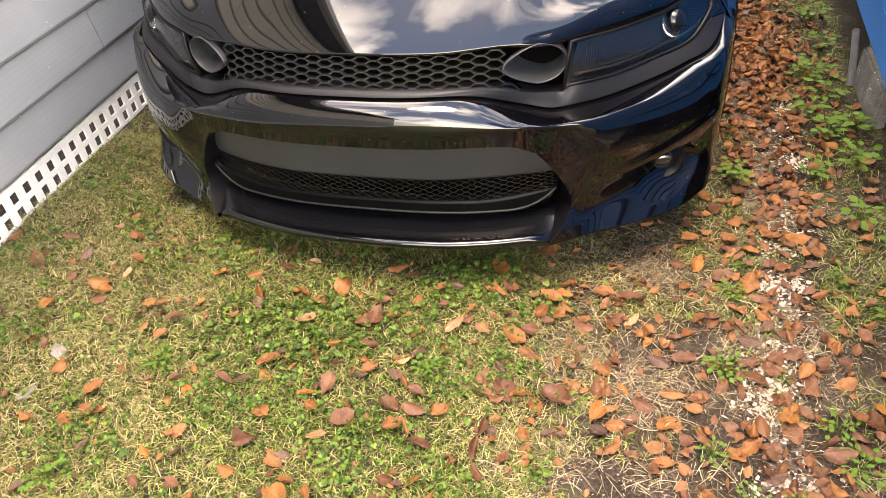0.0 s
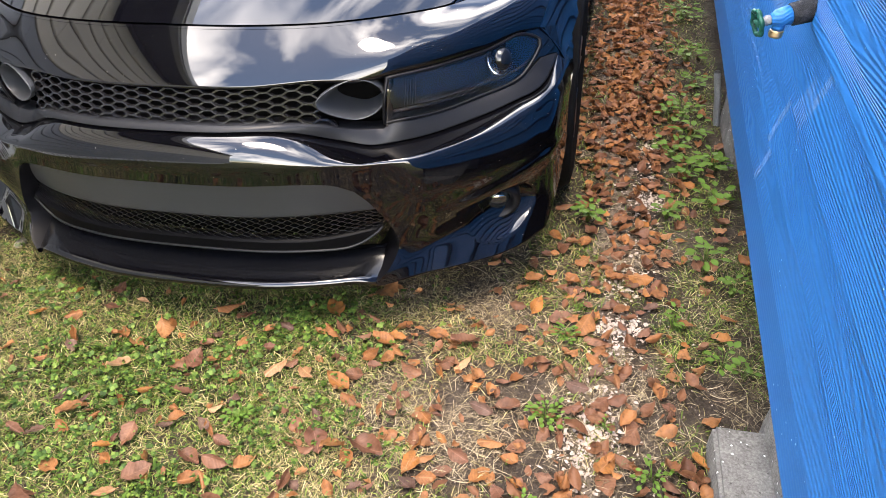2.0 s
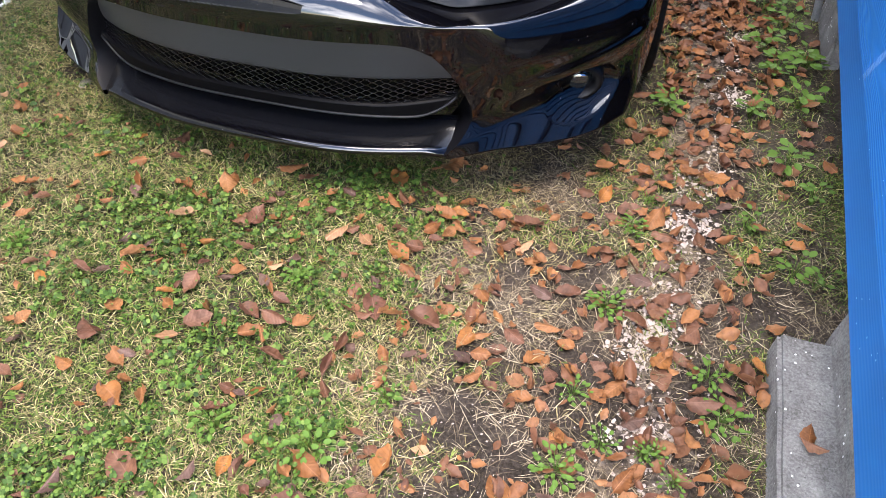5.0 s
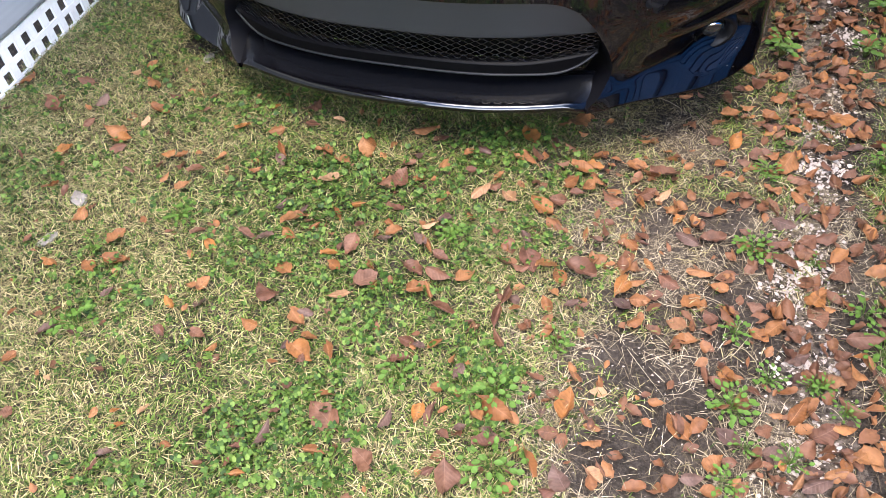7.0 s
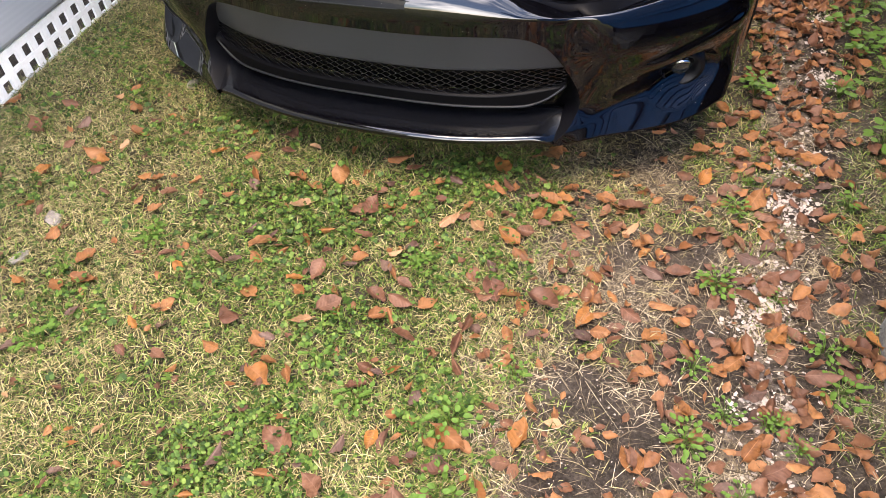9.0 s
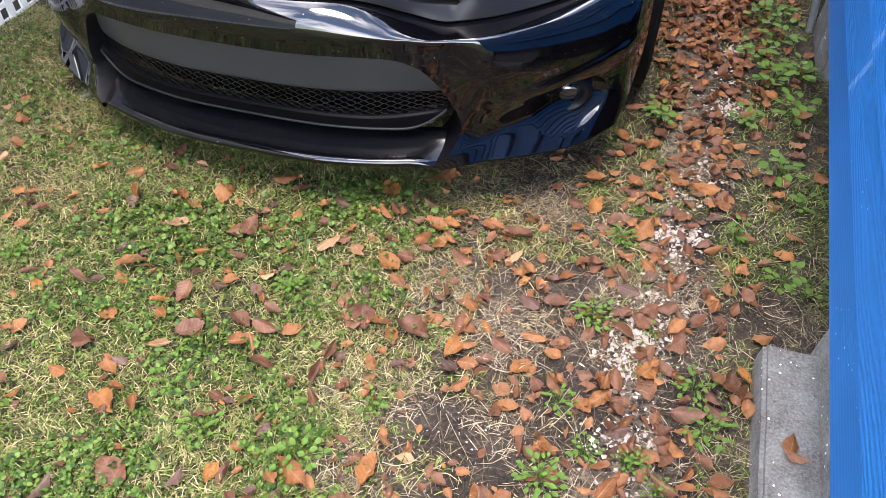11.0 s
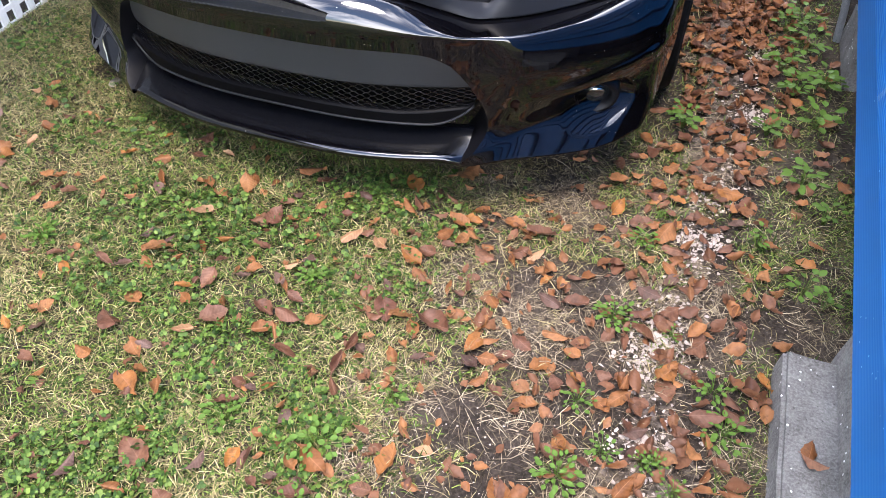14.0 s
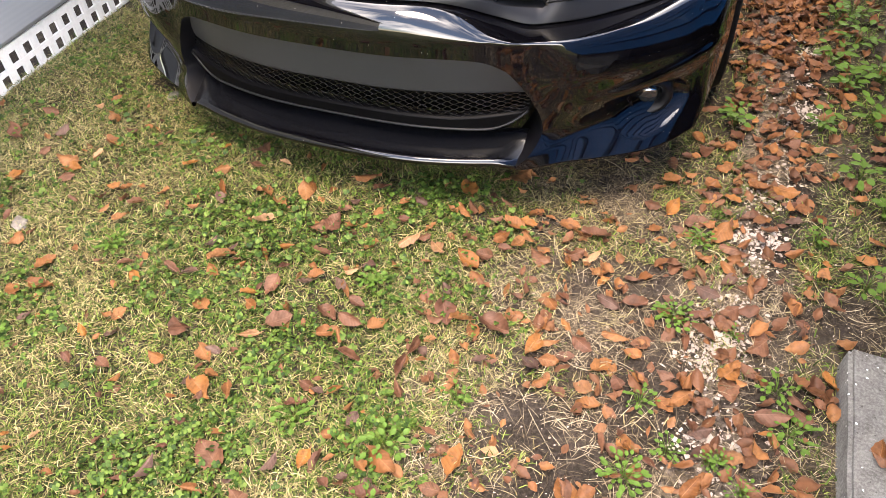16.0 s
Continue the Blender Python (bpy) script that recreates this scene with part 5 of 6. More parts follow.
def lawn_rock(x, y, size):
    """A flat pale stone, half sunk in the lawn."""
    bm = bmesh.new()
    bmesh.ops.create_icosphere(bm, subdivisions=3, radius=1.0)
    for v in bm.verts:
        p = v.co.copy()
        k = 1 + 0.35 * noise.noise(p * 1.6 + Vector((x * 50, y * 50, 0))) + 0.10 * noise.noise(p * 6)
        k += 0.22 * noise.noise(p * 3.1 + Vector((y * 40, 0, 0)))
        v.co = Vector((p.x * size * 1.15 * k, p.y * size * 0.7 * k, max(-0.2, p.z) * size * 0.26 * k))
    ob = part("stone", bm, STONE, smooth=True)
    ob.matrix_world = pose(x, y, lawn_z(x, y) + 0.006, 0, 0, x * 900 + y * 500)
    tagged(ob, "flat pale stone half sunk in grass", "stone", group="stones in the lawn")


for sx, sy, size in ((-0.672, -0.322, 0.026), (-0.661, -0.458, 0.022), (-0.649, 0.294, 0.022)):
    lawn_rock(sx, sy, size)


def twigs():
    bm = bmesh.new()
    for _ in range(460):
        x, y = rng.uniform(0.42, 1.34), rng.uniform(-1.05, 0.7)
        a = rng.uniform(0, math.tau)
        ln = rng.uniform(0.03, 0.13)
        z = lawn_z(x, y) + 0.004
        w = rng.uniform(-0.35, 0.35)
        pts = [(x + math.cos(a + k * w) * ln * k / 3, y + math.sin(a + k * w) * ln * k / 3, z + 0.003 * math.sin(k)) for k in range(4)]
        f = rng.uniform(0.35, 0.9)
        tube(bm, pts, [0.0012 * f, 0.0011 * f, 0.0009 * f, 0.0005 * f], 4)
    tagged(part("twigs", bm, THATCH), "thin dry twigs and stems on the soil", "twigs", kind="stuff")


twigs()


def broad_weed(x, y, size, count, label, lift=0.02, broad=0.0115):
    """A low weed: stalks from one root, each with an oval leaf."""
    weed = tagged(empty("weed", (x, y, lawn_z(x, y))), label, "weed", group="weeds by the path")
    size, count = size * 0.8, int(count * 1.9)
    for i in range(count):
        bm = bmesh.new()
        a = i * 2.4 + rng.uniform(-0.4, 0.4)
        reach = size * math.sqrt((i + 0.5) / count)
        r = min(broad, size * rng.uniform(0.15, 0.28) * broad / 0.0115)
        h = lift * rng.uniform(0.5, 1.4)
        c = Vector((math.cos(a) * reach, math.sin(a) * reach, h))
        tube(bm, [(0, 0, -0.01), (c.x * 0.5, c.y * 0.5, h * 0.9), c], [0.0007, 0.0006, 0.0005], 4)
        out = Vector((math.cos(a + 0.3), math.sin(a + 0.3), rng.uniform(-0.15, 0.25))).normalized()
        side = Vector((-out.y, out.x, rng.uniform(-0.25, 0.25))).normalized()
        rows = []
        for s, w in ((0, 0.06), (0.25, 0.42), (0.55, 0.52), (0.82, 0.32), (1.0, 0.03)):
            mid = c + out * (s * 1.5 - 0.2) * r
            rows.append([mid - side * w * r + Vector((0, 0, 0.12 * w * r)), mid + Vector((0, 0, -0.08 * r)), mid + side * w * r + Vector((0, 0, 0.12 * w * r))])
        vs = [[bm.verts.new(p) for p in q] for q in rows]
        for q0, q1 in zip(vs, vs[1:]):
            for k in range(2):
                bm.faces.new((q0[k], q0[k + 1], q1[k + 1], q1[k]))
        part("leaf", bm, WEED, weed, smooth=True)


for wx, wy, size, count in ((0.91, -0.03, 0.055, 22), (0.88, -0.27, 0.042, 12), (0.88, -0.45, 0.055, 20), (0.91, -0.53, 0.034, 10), (0.95, -0.37, 0.040, 12), (1.03, -0.37, 0.032, 10), (0.99, -0.54, 0.038, 12), (0.88, -0.61, 0.040, 12), (1.09, -0.41, 0.036, 10), (1.17, -0.25, 0.060, 16), (1.14, -0.15, 0.050, 12), (1.05, -0.36, 0.032, 10), (0.93, 0.23, 0.040, 16), (0.96, 0.34, 0.026, 8), (1.04, -0.04, 0.026, 8)):
    broad_weed(wx, wy, size, count, "low leafy green weed in bare soil")
for wx, wy, size, count in ((0.24, -0.18, 0.042, 18), (0.44, -0.56, 0.066, 16), (0.47, -0.71, 0.070, 16), (0.53, -0.41, 0.040, 9), (0.13, -0.50, 0.045, 10), (-0.39, -0.31, 0.050, 18), (-0.53, -0.46, 0.036, 8), (-0.45, -0.65, 0.055, 12), (0.25, -0.57, 0.050, 14), (0.26, 0.15, 0.026, 9)):
    broad_weed(wx, wy, size, count, "bright green weed tuft in the lawn", 0.030)
for wx, wy, size, count in ((1.31, 0.21, 0.042, 6), (1.36, 0.19, 0.036, 5), (1.20, 0.33, 0.032, 7), (1.36, 0.50, 0.040, 8), (1.28, 1.57, 0.080, 9), (1.23, 1.50, 0.060, 8), (1.27, 1.10, 0.06, 14), (1.36, 1.18, 0.07, 14), (1.33, 2.14, 0.09, 14), (1.34, 1.82, 0.06, 10), (1.33, 2.65, 0.10, 14), (1.20, 0.85, 0.05, 10), (1.30, 0.62, 0.06, 9), (1.34, 0.95, 0.07, 9), (1.22, 1.22, 0.06, 8), (1.30, 1.38, 0.08, 10), (0.96, 0.77, 0.05, 14)):
    broad_weed(wx, wy, size, count, "broad-leaved green weed beside the blue wall", 0.05, 0.021)


# ---- fallen leaves ----
def leaf_shape(seed, ln, ratio, curl, fold, twist):
    """Points and faces of one dry leaf: pointed oval with a rib, folded, curled and wavy at its edge."""
    r = random.Random(seed)
    ns, nw = 12, 3
    verts, faces = [], []
    wave, phase = r.uniform(0.02, 0.05), r.uniform(0, 6)
    for i in range(ns + 1):
        s = i / ns
        w = ratio * ln * 0.5 * (math.sin(math.pi * s ** 0.80) ** 0.85 if 0 < s < 1 else 0.015)
        a = curl * (s - 0.5)
        sway = 0.05 * ln * twist * math.sin(math.pi * s)
        for j in range(-nw, nw + 1):
            k = j / nw
            xx = (s - 0.5) * ln * (1 - 0.06 * curl)
            yy = k * w * (1 + r.uniform(-0.10, 0.08) * abs(k) ** 3) * (1 - 0.16 * abs(fold)) + sway
            zz = fold * abs(k) ** 1.4 * w + ln * 0.5 * (1 - math.cos(a)) * (1 if curl > 0 else -1) + twist * k * (s - 0.5) * ln * 0.25
            zz += abs(k) ** 2 * wave * ln * math.sin(5.5 * s * math.pi + phase + k * 2.0) + r.uniform(-0.0006, 0.0006)
            verts.append((xx, yy, zz))
    m = 2 * nw + 1
    for i in range(ns):
        for j in range(m - 1):
            faces.append((i * m + j, i * m + j + 1, (i + 1) * m + j + 1, (i + 1) * m + j))
    # stalk
    blade = len(verts)
    x0 = -0.5 * ln * (1 - 0.06 * curl)
    for s, t in ((0.02 * ln, 0.0010), (-0.16 * ln, 0.0007)):
        for a in range(3):
            verts.append((x0 + s, t * math.cos(a * 2.1), verts[m // 2][2] + t * math.sin(a * 2.1) + (0.003 if s < 0 else 0)))
    for a in range(3):
        faces.append((blade + a, blade + (a + 1) % 3, blade + 3 + (a + 1) % 3, blade + 3 + a))
    low = min(v[2] for v in verts)
    return [(x, y, z - low) for x, y, z in verts], faces


FLAT = [leaf_shape(i, 0.055, *q) for i, q in enumerate(((0.66, 1.0, 0.34, 0.5), (0.62, 1.4, 0.50, -0.7), (0.70, 0.9, -0.40, 0.8), (0.64, 1.5, 0.62, 0.9), (0.60, -1.1, -0.50, -0.8)))]
CUPPED = [leaf_shape(20 + i, 0.055, *q) for i, q in enumerate(((0.66, 1.3, 0.60, -0.6), (0.62, 1.7, 0.45, 0.8), (0.70, -1.0, -0.50, 0.5), (0.60, 1.9, 0.80, 0.7)))]
ROLLED = [leaf_shape(40 + i, 0.055, *q) for i, q in enumerate(((0.44, 1.2, 1.15, -0.7), (0.40, 1.7, 1.40, 0.9), (0.46, 0.9, -1.20, 0.6)))]
TINTS = {"orange": ORANGE_LEAF, "brown": BROWN_LEAF, "dark": DARK_LEAF, "tan": TAN_LEAF}
WORDS = {"orange": "orange-brown", "brown": "reddish-brown", "dark": "dark brown", "tan": "pale tan"}
FORMS = {"flat": (FLAT, "flat {} fallen leaf lying on the ground", 14), "cupped": (CUPPED, "cupped {} dry leaf among grass and litter", 18), "rolled": (ROLLED, "rolled-up {} dead leaf on the ground", 20)}
LEAF_MESHES = {}
for tint, mat in TINTS.items():
    for form, (shapes, _, _) in FORMS.items():
        for pts, fcs in shapes:
            me = bpy.data.meshes.new("dry_leaf")
            me.from_pydata(pts, [], fcs)
            me.polygons.foreach_set("use_smooth", [True] * len(me.polygons))
            me.materials.append(mat)
            LEAF_MESHES.setdefault((tint, form), []).append(me)


def drop_leaf(x, y, turn, cm, tint, form, on=None):
    """One leaf, x and y of its middle, the way that it points and its length."""
    shapes, words, tip = FORMS[form]
    meshes = LEAF_MESHES[tint, form]
    ob = new("dry_leaf", meshes[int(rng.integers(0, len(meshes)))])
    lawn = lawn_cover(x, y) > 0.3
    z = (lawn_z(x, y) if on is None else on) + (rng.uniform(0.010, 0.020) if on is None and lawn else rng.uniform(0.002, 0.008))
    k = cm / 5.0
    tip *= 1.0 if on is None else 0.25
    ob.matrix_world = pose(x, y, z, tip * np.clip(rng.normal(), -1.4, 1.4) * (1.2 if lawn else 0.8), tip * np.clip(rng.normal(), -1.4, 1.4) * (1.0 if lawn else 0.6), turn + (180 if rng.random() < 0.5 else 0)) @ Matrix.Diagonal((k, k, k, 1))
    tagged(ob, words.format(WORDS[tint]), "leaf", group="fallen leaves")
    return ob


# where each leaf lies: x, y, the way it points in degrees, its length in centimetres
ORANGE_CUPPED_A = [(-1.083, 0.039, 90, 5.8), (-0.772, 0.201, 52, 3.9), (-0.533, -0.125, 16, 3.5), (-0.498, -0.121, 55, 3.6), (-0.459, -0.101, 5, 2.4), (-0.313, 0.043, 37, 4.0), (-0.289, -0.823, 66, 2.2), (-0.263, -0.491, 0, 2.9), (-0.127, -0.283, -20, 3.8), (0.086, -0.182, -5, 2.6), (0.113, -0.034, 80, 4.7), (0.158, 0.027, 78, 3.7), (0.207, 0.094, 44, 3.4), (0.325, 0.113, -21, 3.6), (0.394, -0.514, -5, 2.2), (0.505, -0.671, 75, 3.0), (0.514, 0.059, 63, 4.8)]
ORANGE_CUPPED_B = [(0.516, 0.144, 8, 4.9), (0.527, 0.335, 45, 3.1), (0.581, -0.54, 86, 6.8), (0.584, 0.025, 31, 2.3), (0.649, 0.292, 57, 3.6), (0.679, -0.308, 40, 3.8), (0.702, 0.237, 44, 3.8), (0.742, 0.026, 52, 4.0), (0.828, 0.071, 40, 3.9), (0.861, -0.216, -13, 3.2), (0.967, -0.446, 3, 2.7), (0.977, 0.27, 67, 7.0), (1.214, -0.109, 22, 2.5), (1.225, 0.256, 2, 2.8), (1.272, 0.029, 33, 4.4), (1.37, 0.858, 39, 3.7)]
BROWN_CUPPED_A = [(-0.917, 0.079, 16, 4.2), (-0.812, -0.068, 49, 3.2), (-0.673, -0.14, 23, 4.1), (-0.545, -0.17, 22, 4.4), (-0.266, -0.616, -26, 3.3), (-0.224, -0.916, 63, 2.4), (-0.082, -0.753, 44, 2.2), (-0.0, -0.839, 70, 2.2), (0.037, -0.718, 60, 2.7), (0.049, -0.474, -21, 2.6), (0.233, -0.487, -5, 4.0), (0.36, -0.75, 45, 2.4), (0.44, -0.715, -12, 2.4), (0.464, -0.378, -48, 2.5), (0.494, 0.033, 6, 3.6), (0.551, -0.611, 17, 3.9), (0.823, 0.514, -71, 5.2), (0.854, 0.566, -21, 3.1), (0.878, 0.263, -1, 3.6)]
BROWN_CUPPED_B = [(0.882, -0.567, 6, 3.2), (0.889, 0.023, -15, 2.5), (0.905, -0.442, 17, 2.8), (0.905, -0.085, 57, 4.0), (0.94, -0.488, 35, 3.9), (0.963, 0.001, 5, 4.5), (0.973, 0.352, -20, 3.9), (0.992, -0.252, -49, 4.8), (0.997, 0.452, -29, 3.4), (1.004, -0.23, -27, 3.3), (1.024, -0.025, 30, 3.7), (1.035, 0.37, 43, 5.0), (1.113, 0.364, -7, 2.9), (1.123, 0.276, 46, 4.2), (1.127, 0.454, 16, 3.8), (1.268, 0.254, 36, 4.1), (1.28, 0.588, -76, 5.3), (1.355, 0.735, -4, 5.1)]
BROWN_FLAT_A = [(-1.073, -0.072, 16, 3.0), (-0.948, -0.028, -25, 6.3), (-0.712, -0.311, 89, 3.3), (-0.698, -0.476, 69, 2.3), (-0.636, 0.085, 7, 3.5), (-0.528, 0.058, 33, 2.7), (-0.451, -0.873, 103, 3.8), (-0.252, 0.151, 56, 5.2), (-0.189, -0.601, -15, 4.2), (-0.098, -0.462, -30, 6.7), (-0.039, -0.771, 6, 2.2), (-0.014, -0.764, 71, 2.3), (0.025, -0.275, 82, 5.6), (0.037, -0.063, 47, 5.3), (0.04, -0.598, 71, 2.6), (0.067, -0.042, 82, 5.8), (0.069, 0.015, 44, 3.8), (0.093, -0.361, 57, 6.4), (0.126, 0.129, 30, 4.8), (0.127, -0.061, 67, 2.7), (0.133, -0.696, -31, 7.7), (0.183, -0.304, -18, 5.4), (0.23, 0.036, 16, 3.4), (0.231, -0.538, 50, 5.1)]
BROWN_FLAT_B = [(0.236, -0.256, -7, 4.4), (0.239, -0.838, 5, 2.7), (0.243, -0.759, -32, 5.4), (0.245, -0.307, 4, 5.4), (0.299, -0.006, 34, 3.4), (0.369, -0.675, -23, 2.9), (0.399, -0.76, -75, 6.6), (0.412, -0.233, -8, 4.2), (0.429, -0.207, -61, 7.1), (0.451, -0.002, 4, 4.7), (0.452, -0.671, 17, 6.0), (0.543, -0.204, -16, 8.0), (0.547, -0.522, -21, 3.3), (0.573, -0.73, -3, 3.2), (0.574, 0.049, -26, 6.0), (0.579, -0.031, -6, 3.5), (0.656, 0.088, 40, 5.1), (0.689, 0.159, -1, 7.3), (0.707, -0.218, 26, 4.7), (0.713, -0.308, -24, 4.0), (0.733, -0.174, -24, 5.1), (0.8, 0.056, -2, 3.0), (0.815, -0.561, 36, 3.5), (0.82, -0.018, 16, 6.1)]
BROWN_FLAT_C = [(0.83, -0.244, -54, 4.1), (0.851, -0.126, 26, 4.8), (0.852, -0.404, -32, 5.0), (0.907, 0.591, -55, 5.7), (0.915, 0.296, 26, 6.4), (0.916, -0.192, -9, 3.7), (0.937, 0.405, 3, 5.2), (0.974, 0.706, -57, 6.0), (0.983, -0.595, 32, 4.1), (1.013, 0.223, -3, 6.2), (1.021, 0.019, 45, 5.6), (1.047, -0.184, -69, 6.2), (1.052, -0.472, 39, 6.4), (1.06, 0.113, 6, 5.3), (1.077, -0.125, -42, 4.7), (1.089, -0.018, -7, 4.4), (1.091, -0.06, 50, 6.0), (1.096, -0.512, -37, 4.3), (1.12, 0.727, 30, 5.7), (1.137, -0.221, 10, 6.4), (1.181, 0.052, -20, 3.0), (1.184, 0.039, -26, 2.2), (1.184, -0.204, -38, 5.5), (1.28, 0.769, 13, 2.7)]
DARK_CUPPED = [(-0.823, 0.018, 45, 4.3), (-0.251, -0.059, -39, 4.1), (-0.223, -0.527, 92, 4.1), (-0.222, -0.892, 27, 3.2), (-0.125, -0.207, 47, 3.1), (0.092, -0.24, 32, 3.5), (0.192, -0.73, 3, 2.2), (0.239, 0.119, -12, 3.4), (0.262, -0.498, -6, 2.7), (0.354, -0.529, 66, 3.6), (0.423, -0.321, -37, 3.0), (0.542, -0.3, 35, 3.5), (0.782, 0.017, -10, 4.2), (1.004, -0.307, 31, 4.6), (1.013, 0.118, 50, 5.2), (1.027, -0.552, 25, 3.9), (1.105, -0.43, 28, 3.1), (1.148, 0.386, 1, 4.3)]
ORANGE_FLAT_A = [(-0.809, -0.178, 26, 5.5), (-0.729, 0.121, -31, 5.6), (-0.718, -0.084, 12, 6.0), (-0.686, -0.1, 16, 5.0), (-0.646, 0.021, -9, 6.1), (-0.626, -0.38, 73, 4.6), (-0.602, -0.528, -10, 4.0), (-0.53, -0.763, 72, 3.4), (-0.509, -0.509, -32, 4.6), (-0.498, -0.205, 82, 3.0), (-0.496, -0.417, 88, 5.8), (-0.461, -0.476, 13, 6.2), (-0.439, -0.218, 52, 4.3), (-0.405, -0.091, 44, 3.4), (-0.403, 0.029, 30, 4.2), (-0.29, -0.547, -35, 3.0), (-0.287, -0.369, -25, 4.1), (-0.243, -0.477, 56, 3.9), (-0.179, 0.014, -5, 2.6), (-0.153, 0.011, -45, 4.7), (-0.123, -0.842, 17, 2.2), (-0.101, -0.543, -11, 3.9)]
ORANGE_FLAT_B = [(-0.098, -0.38, -24, 5.4), (-0.097, -0.015, -23, 5.3), (-0.057, 0.042, -56, 6.0), (-0.052, 0.068, -49, 4.4), (-0.011, -0.498, -35, 5.5), (0.012, -0.345, -28, 4.2), (0.034, -0.576, -25, 6.9), (0.076, 0.148, 32, 6.0), (0.107, -0.21, 24, 4.4), (0.213, -0.351, 42, 5.7), (0.297, 0.038, 61, 3.6), (0.3, -0.288, 54, 5.5), (0.305, -0.64, 85, 4.3), (0.331, -0.575, 21, 3.8), (0.34, 0.207, -58, 6.9), (0.354, -0.624, 32, 2.4), (0.355, 0.119, -33, 5.0), (0.415, -0.618, -36, 3.9), (0.419, -0.029, -26, 6.8), (0.454, -0.597, -28, 7.2), (0.457, 0.29, 57, 7.5), (0.465, 0.326, 54, 3.3)]
ORANGE_FLAT_C = [(0.471, 0.067, 64, 4.8), (0.49, 0.121, -19, 6.4), (0.5, -0.274, -39, 3.0), (0.503, -0.224, -53, 4.5), (0.507, -0.742, 48, 3.2), (0.538, 0.088, -25, 3.8), (0.62, 0.171, 3, 5.3), (0.621, -0.058, 65, 2.5), (0.626, 0.272, 7, 3.0), (0.632, -0.572, 0, 3.0), (0.635, -0.156, 69, 5.4), (0.637, -0.218, 73, 5.9), (0.643, -0.088, -46, 4.1), (0.665, -0.198, 28, 4.1), (0.68, -0.242, 6, 4.4), (0.688, -0.132, -41, 3.1), (0.717, 0.046, -16, 3.7), (0.727, 0.052, 33, 4.7), (0.784, -0.32, 20, 5.6), (0.788, -0.519, -50, 6.4), (0.788, -0.214, 52, 5.5), (0.799, -0.132, 3, 5.1)]
ORANGE_FLAT_D = [(0.824, 0.247, 32, 4.1), (0.835, 0.436, 28, 6.0), (0.84, -0.158, -5, 4.4), (0.841, 0.214, 16, 3.2), (0.847, 0.327, 70, 5.7), (0.855, -0.637, 9, 3.9), (0.856, -0.583, 61, 4.9), (0.871, 0.649, -23, 4.5), (0.875, 0.481, -18, 3.6), (0.902, 0.248, 35, 3.4), (0.929, -0.267, -38, 4.6), (0.938, 0.447, -42, 5.8), (0.957, -0.241, 50, 5.4), (0.957, 0.536, 38, 4.9), (0.958, -0.206, -53, 4.1), (0.96, 0.64, -1, 4.8), (0.99, 0.414, -15, 4.6), (1.002, -0.432, 63, 5.2), (1.006, 0.152, -39, 4.3), (1.016, -0.465, 35, 3.9), (1.023, -0.41, 70, 4.0), (1.045, -0.142, 58, 5.9)]
ORANGE_FLAT_E = [(1.051, 0.48, -11, 5.3), (1.071, -0.542, 32, 4.3), (1.115, 0.496, -1, 6.7), (1.119, -0.494, 46, 4.7), (1.13, 0.791, -41, 4.2), (1.142, 0.612, 32, 4.7), (1.143, -0.506, -26, 2.5), (1.147, 0.653, -9, 3.1), (1.187, 0.711, -7, 4.3), (1.204, 0.986, -17, 4.9), (1.234, 0.337, -6, 4.3), (1.239, -0.091, -47, 4.7), (1.269, 1.033, -9, 4.8), (1.312, 0.312, -34, 5.9), (1.338, 0.381, -12, 3.6), (1.37, 0.963, 43, 6.8), (1.411, 0.651, -47, 4.7), (1.421, 0.809, 42, 3.1)]
TAN_ROLLED = [(-0.792, 0.155, 2, 3.6), (-0.415, -0.789, -15, 3.0), (-0.202, -0.786, 43, 2.8), (-0.168, 0.133, -4, 3.5), (-0.11, -0.094, 50, 5.8), (0.048, -0.416, 26, 5.1)]
BROWN_ROLLED_A = [(-0.528, 0.111, 68, 3.3), (-0.481, -0.151, 105, 4.0), (-0.436, -0.16, 11, 4.9), (-0.336, -0.73, 2, 2.7), (-0.33, -0.344, 25, 3.7), (-0.228, 0.094, -7, 4.9), (-0.218, -0.317, -6, 4.9), (0.004, -0.798, 62, 3.3), (0.005, -0.293, 84, 2.9), (0.021, -0.21, 52, 3.2), (0.084, -0.142, -4, 4.6), (0.275, -0.394, 6, 5.8), (0.335, -0.636, 80, 4.9), (0.336, -0.15, -39, 3.4), (0.373, 0.15, -47, 5.0)]
BROWN_ROLLED_B = [(0.399, -0.324, -97, 5.3), (0.399, -0.382, -89, 5.6), (0.416, -0.44, -53, 4.7), (0.441, 0.122, 27, 3.5), (0.504, -0.506, -9, 3.7), (0.533, -0.397, -10, 2.6), (0.567, -0.286, 33, 2.7), (0.581, -0.074, -64, 3.8), (0.66, -0.656, -50, 3.1), (0.661, -0.055, -27, 3.8), (0.921, -0.405, -30, 3.7), (0.924, -0.56, 56, 4.5), (0.945, 0.118, -57, 5.1), (0.978, -0.059, -37, 6.4), (1.104, -0.392, -31, 6.0)]
TAN_FLAT = [(-0.645, -0.041, 92, 4.0), (0.185, -0.169, 26, 3.5), (0.269, -0.03, 62, 5.7), (0.34, -0.019, -38, 5.0), (0.632, -0.494, 6, 3.5), (0.65, -0.67, -28, 4.0), (0.697, 0.095, 56, 4.8)]
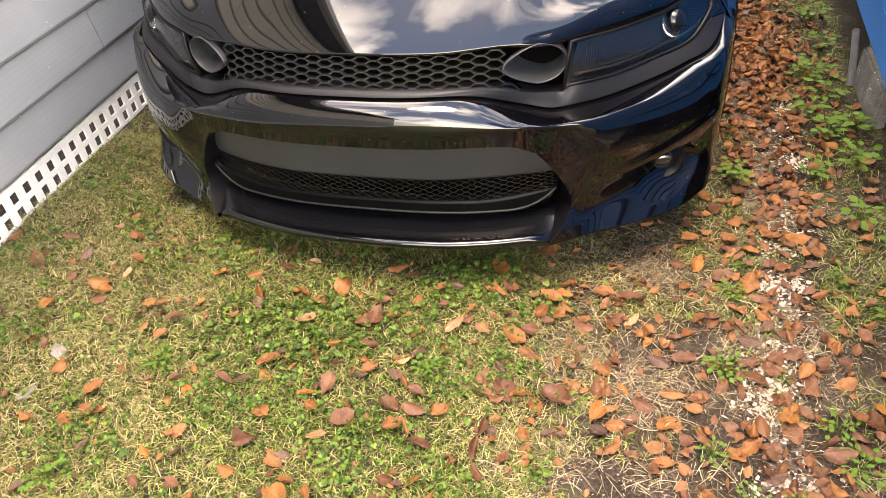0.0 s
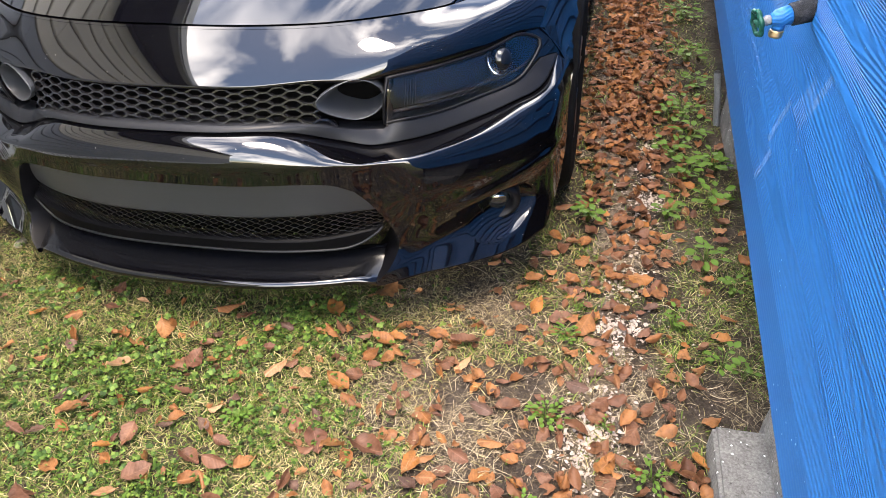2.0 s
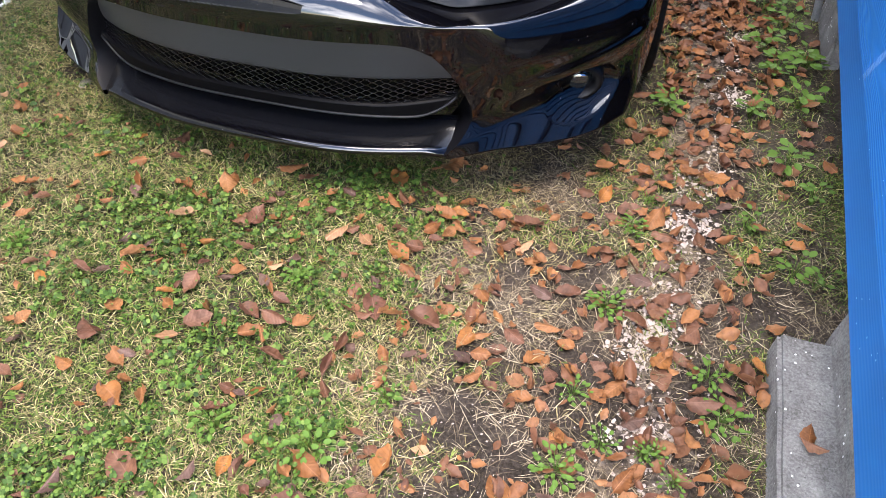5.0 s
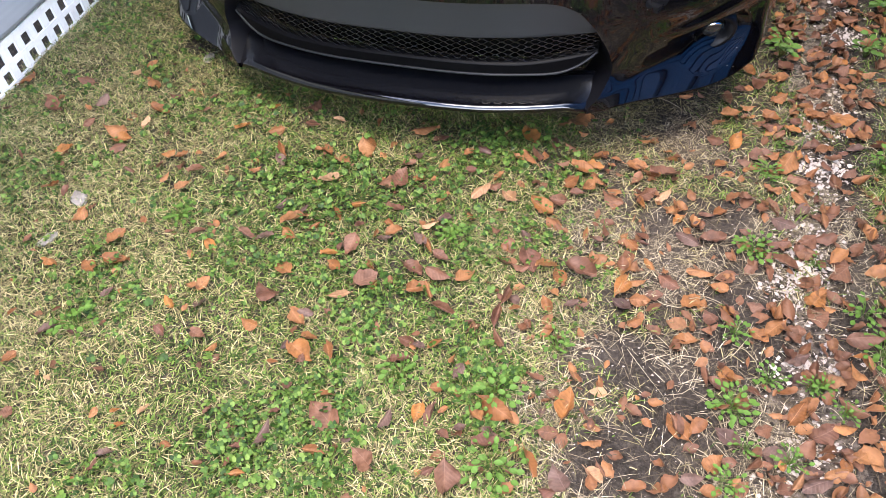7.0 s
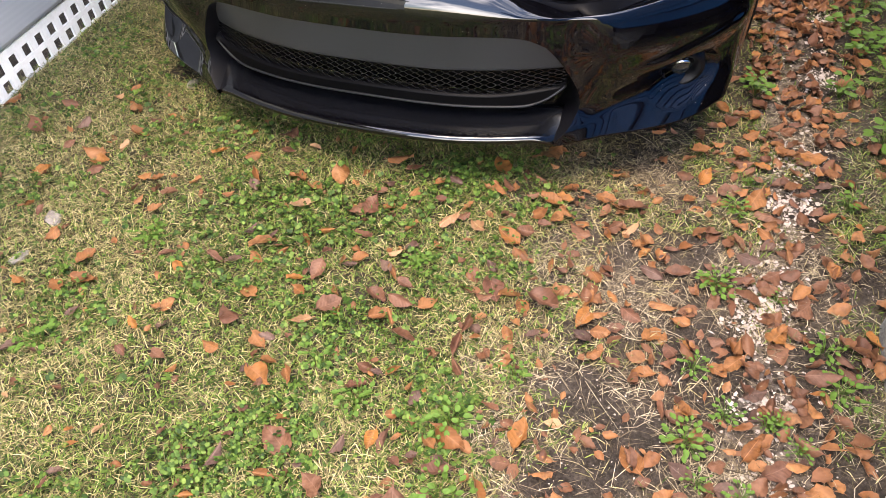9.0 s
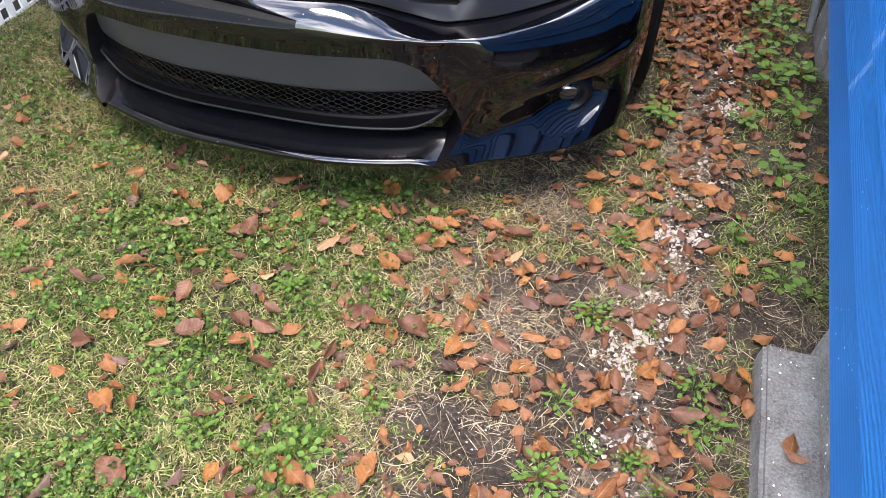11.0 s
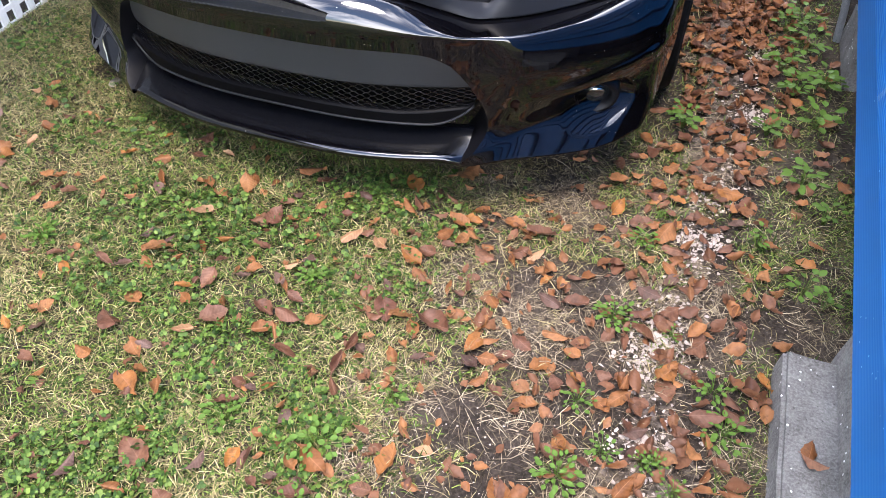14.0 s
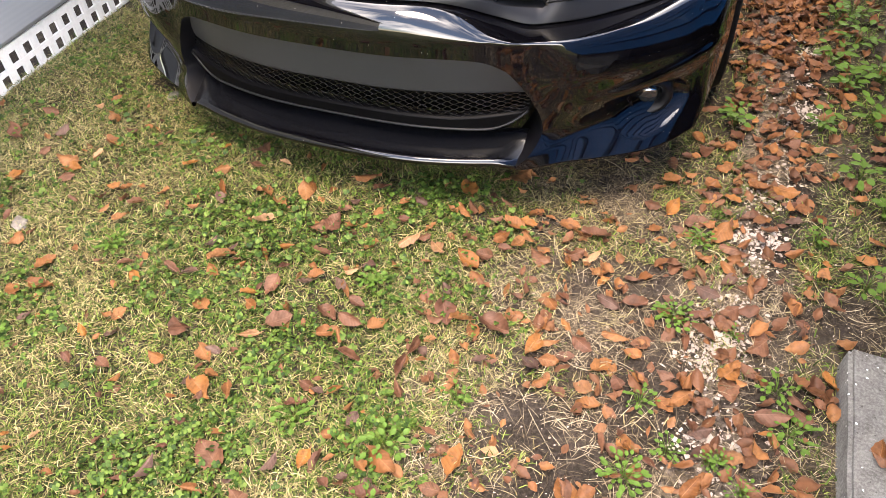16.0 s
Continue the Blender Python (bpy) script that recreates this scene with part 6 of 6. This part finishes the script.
ORANGE_ROLLED_A = [(-0.749, -0.309, 103, 3.6), (-0.354, 0.128, 56, 3.2), (-0.296, -0.116, 37, 3.0), (-0.257, -0.024, -48, 5.6), (-0.247, -0.808, 26, 2.2), (-0.226, -0.834, 29, 2.9), (-0.148, -0.62, 63, 2.6), (-0.135, -0.24, 39, 6.5), (-0.083, -0.24, 58, 2.9), (-0.059, 0.149, 91, 3.3), (-0.049, -0.192, -45, 4.4), (-0.013, -0.148, 48, 3.8), (-0.013, -0.317, 9, 4.1), (-0.013, -0.612, 10, 2.5), (0.007, 0.074, 77, 3.4), (0.027, -0.848, 21, 3.0)]
ORANGE_ROLLED_B = [(0.036, -0.54, -8, 4.3), (0.088, -0.562, -57, 5.2), (0.096, -0.318, -53, 4.6), (0.113, -0.372, 71, 3.0), (0.116, -0.654, 12, 3.5), (0.142, -0.766, 9, 4.3), (0.191, -0.075, 41, 3.9), (0.199, -0.229, -49, 4.4), (0.24, -0.351, -58, 4.2), (0.291, -0.477, 38, 3.9), (0.335, -0.512, 96, 3.3), (0.431, -0.348, -5, 3.0), (0.466, -0.215, 31, 5.5), (0.527, 0.192, 27, 4.7), (0.529, -0.685, -52, 5.5), (0.649, 0.056, -63, 4.1)]
DARK_FLAT = [(-0.496, -0.682, 58, 4.1), (-0.423, -0.562, 61, 3.5), (-0.003, -0.571, 54, 2.4), (0.0, -0.481, 16, 3.2), (0.077, 0.047, 35, 3.5), (0.175, -0.22, -40, 4.4), (0.207, -0.139, 11, 4.2), (0.391, -0.653, 43, 2.7), (0.407, -0.139, -40, 3.3), (0.446, -0.646, -17, 3.3), (0.592, -0.695, -55, 5.4), (0.644, -0.267, -32, 4.9), (0.764, -0.041, -21, 5.2), (0.822, -0.619, 24, 4.1), (0.88, -0.521, -35, 5.4), (0.966, -0.533, 4, 5.2), (0.971, 0.068, -15, 5.5), (1.017, -0.353, 37, 5.7), (1.036, -0.577, 34, 5.5)]
DARK_ROLLED = [(-0.181, -0.203, 42, 3.7), (-0.171, -0.311, 22, 4.1), (0.041, -0.769, 84, 5.2), (0.25, -0.677, 72, 4.5), (0.535, -0.573, 79, 2.9)]

SPREAD = []
SPREAD.append(("orange", "cupped", ORANGE_CUPPED_A))
SPREAD.append(("orange", "cupped", ORANGE_CUPPED_B))
SPREAD.append(("brown", "cupped", BROWN_CUPPED_A))
SPREAD.append(("brown", "cupped", BROWN_CUPPED_B))
SPREAD.append(("brown", "flat", BROWN_FLAT_A))
SPREAD.append(("brown", "flat", BROWN_FLAT_B))
SPREAD.append(("brown", "flat", BROWN_FLAT_C))
SPREAD.append(("dark", "cupped", DARK_CUPPED))
SPREAD.append(("orange", "flat", ORANGE_FLAT_A))
SPREAD.append(("orange", "flat", ORANGE_FLAT_B))
SPREAD.append(("orange", "flat", ORANGE_FLAT_C))
SPREAD.append(("orange", "flat", ORANGE_FLAT_D))
SPREAD.append(("orange", "flat", ORANGE_FLAT_E))
SPREAD.append(("tan", "rolled", TAN_ROLLED))
SPREAD.append(("brown", "rolled", BROWN_ROLLED_A))
SPREAD.append(("brown", "rolled", BROWN_ROLLED_B))
SPREAD.append(("tan", "flat", TAN_FLAT))
SPREAD.append(("orange", "rolled", ORANGE_ROLLED_A))
SPREAD.append(("orange", "rolled", ORANGE_ROLLED_B))
SPREAD.append(("dark", "flat", DARK_FLAT))
SPREAD.append(("dark", "rolled", DARK_ROLLED))
for tint, form, spots in SPREAD:
    for x, y, turn, cm in spots:
        drop_leaf(x, y, turn, cm, tint, form)
drop_leaf(1.312, -0.27, 80, 4.0, "orange", "cupped", -0.004)
drop_leaf(1.318, -0.30, 160, 4.6, "brown", "rolled", -0.004)


def leaf_litter():
    """The deep drift of leaves between the car and the blue house, and broken bits under the whole leaves."""
    verts, faces = [], []
    kinds = FLAT + CUPPED + ROLLED

    def lay(x, y, s, up, tip):
        pts, fcs = kinds[int(rng.integers(0, len(kinds)))]
        m = pose(x, y, lawn_z(x, y) + up, rng.normal(0, tip), rng.normal(0, tip), rng.uniform(0, 360)) @ Matrix.Diagonal((s, s, s, 1))
        k = len(verts)
        verts.extend([(m @ Vector(p))[:] for p in pts])
        faces.extend([[k + i for i in f] for f in fcs])

    def drift(x, y):
        return max(0.06, 1 - abs(x - 1.07) / 0.27) * (1.0 if y > 1.1 else 0.5 if y > 0.75 else 0.18)

    for x, y in scatter(1250, 0.86, 1.40, -0.9, 3.0, drift):
        lay(x, y, rng.uniform(0.6, 1.05), rng.uniform(0.001, 0.016), 17)
    for x, y in scatter(420, -1.08, 1.2, -1.2, 0.3, lambda x, y: 0.3 if x < 0.5 else 0.9):
        lay(x, y, rng.uniform(0.25, 0.55), rng.uniform(0.004, 0.016), 26)
    for x, y in scatter(230, 0.36, 1.22, -1.0, 0.7, lambda x, y: max(0.1, min(1.0, 0.55 + 1.6 * noise.noise((x * 5, y * 5, 51))))):
        lay(x, y, rng.uniform(0.5, 0.95), rng.uniform(0.002, 0.012), 20)
    me = bpy.data.meshes.new("leaf_litter")
    me.from_pydata(verts, [], faces)
    tagged(part_mesh("leaf_litter", me, LITTER, smooth=True), "drift of brown fallen leaves along the path", "leaf litter", kind="stuff")


leaf_litter()
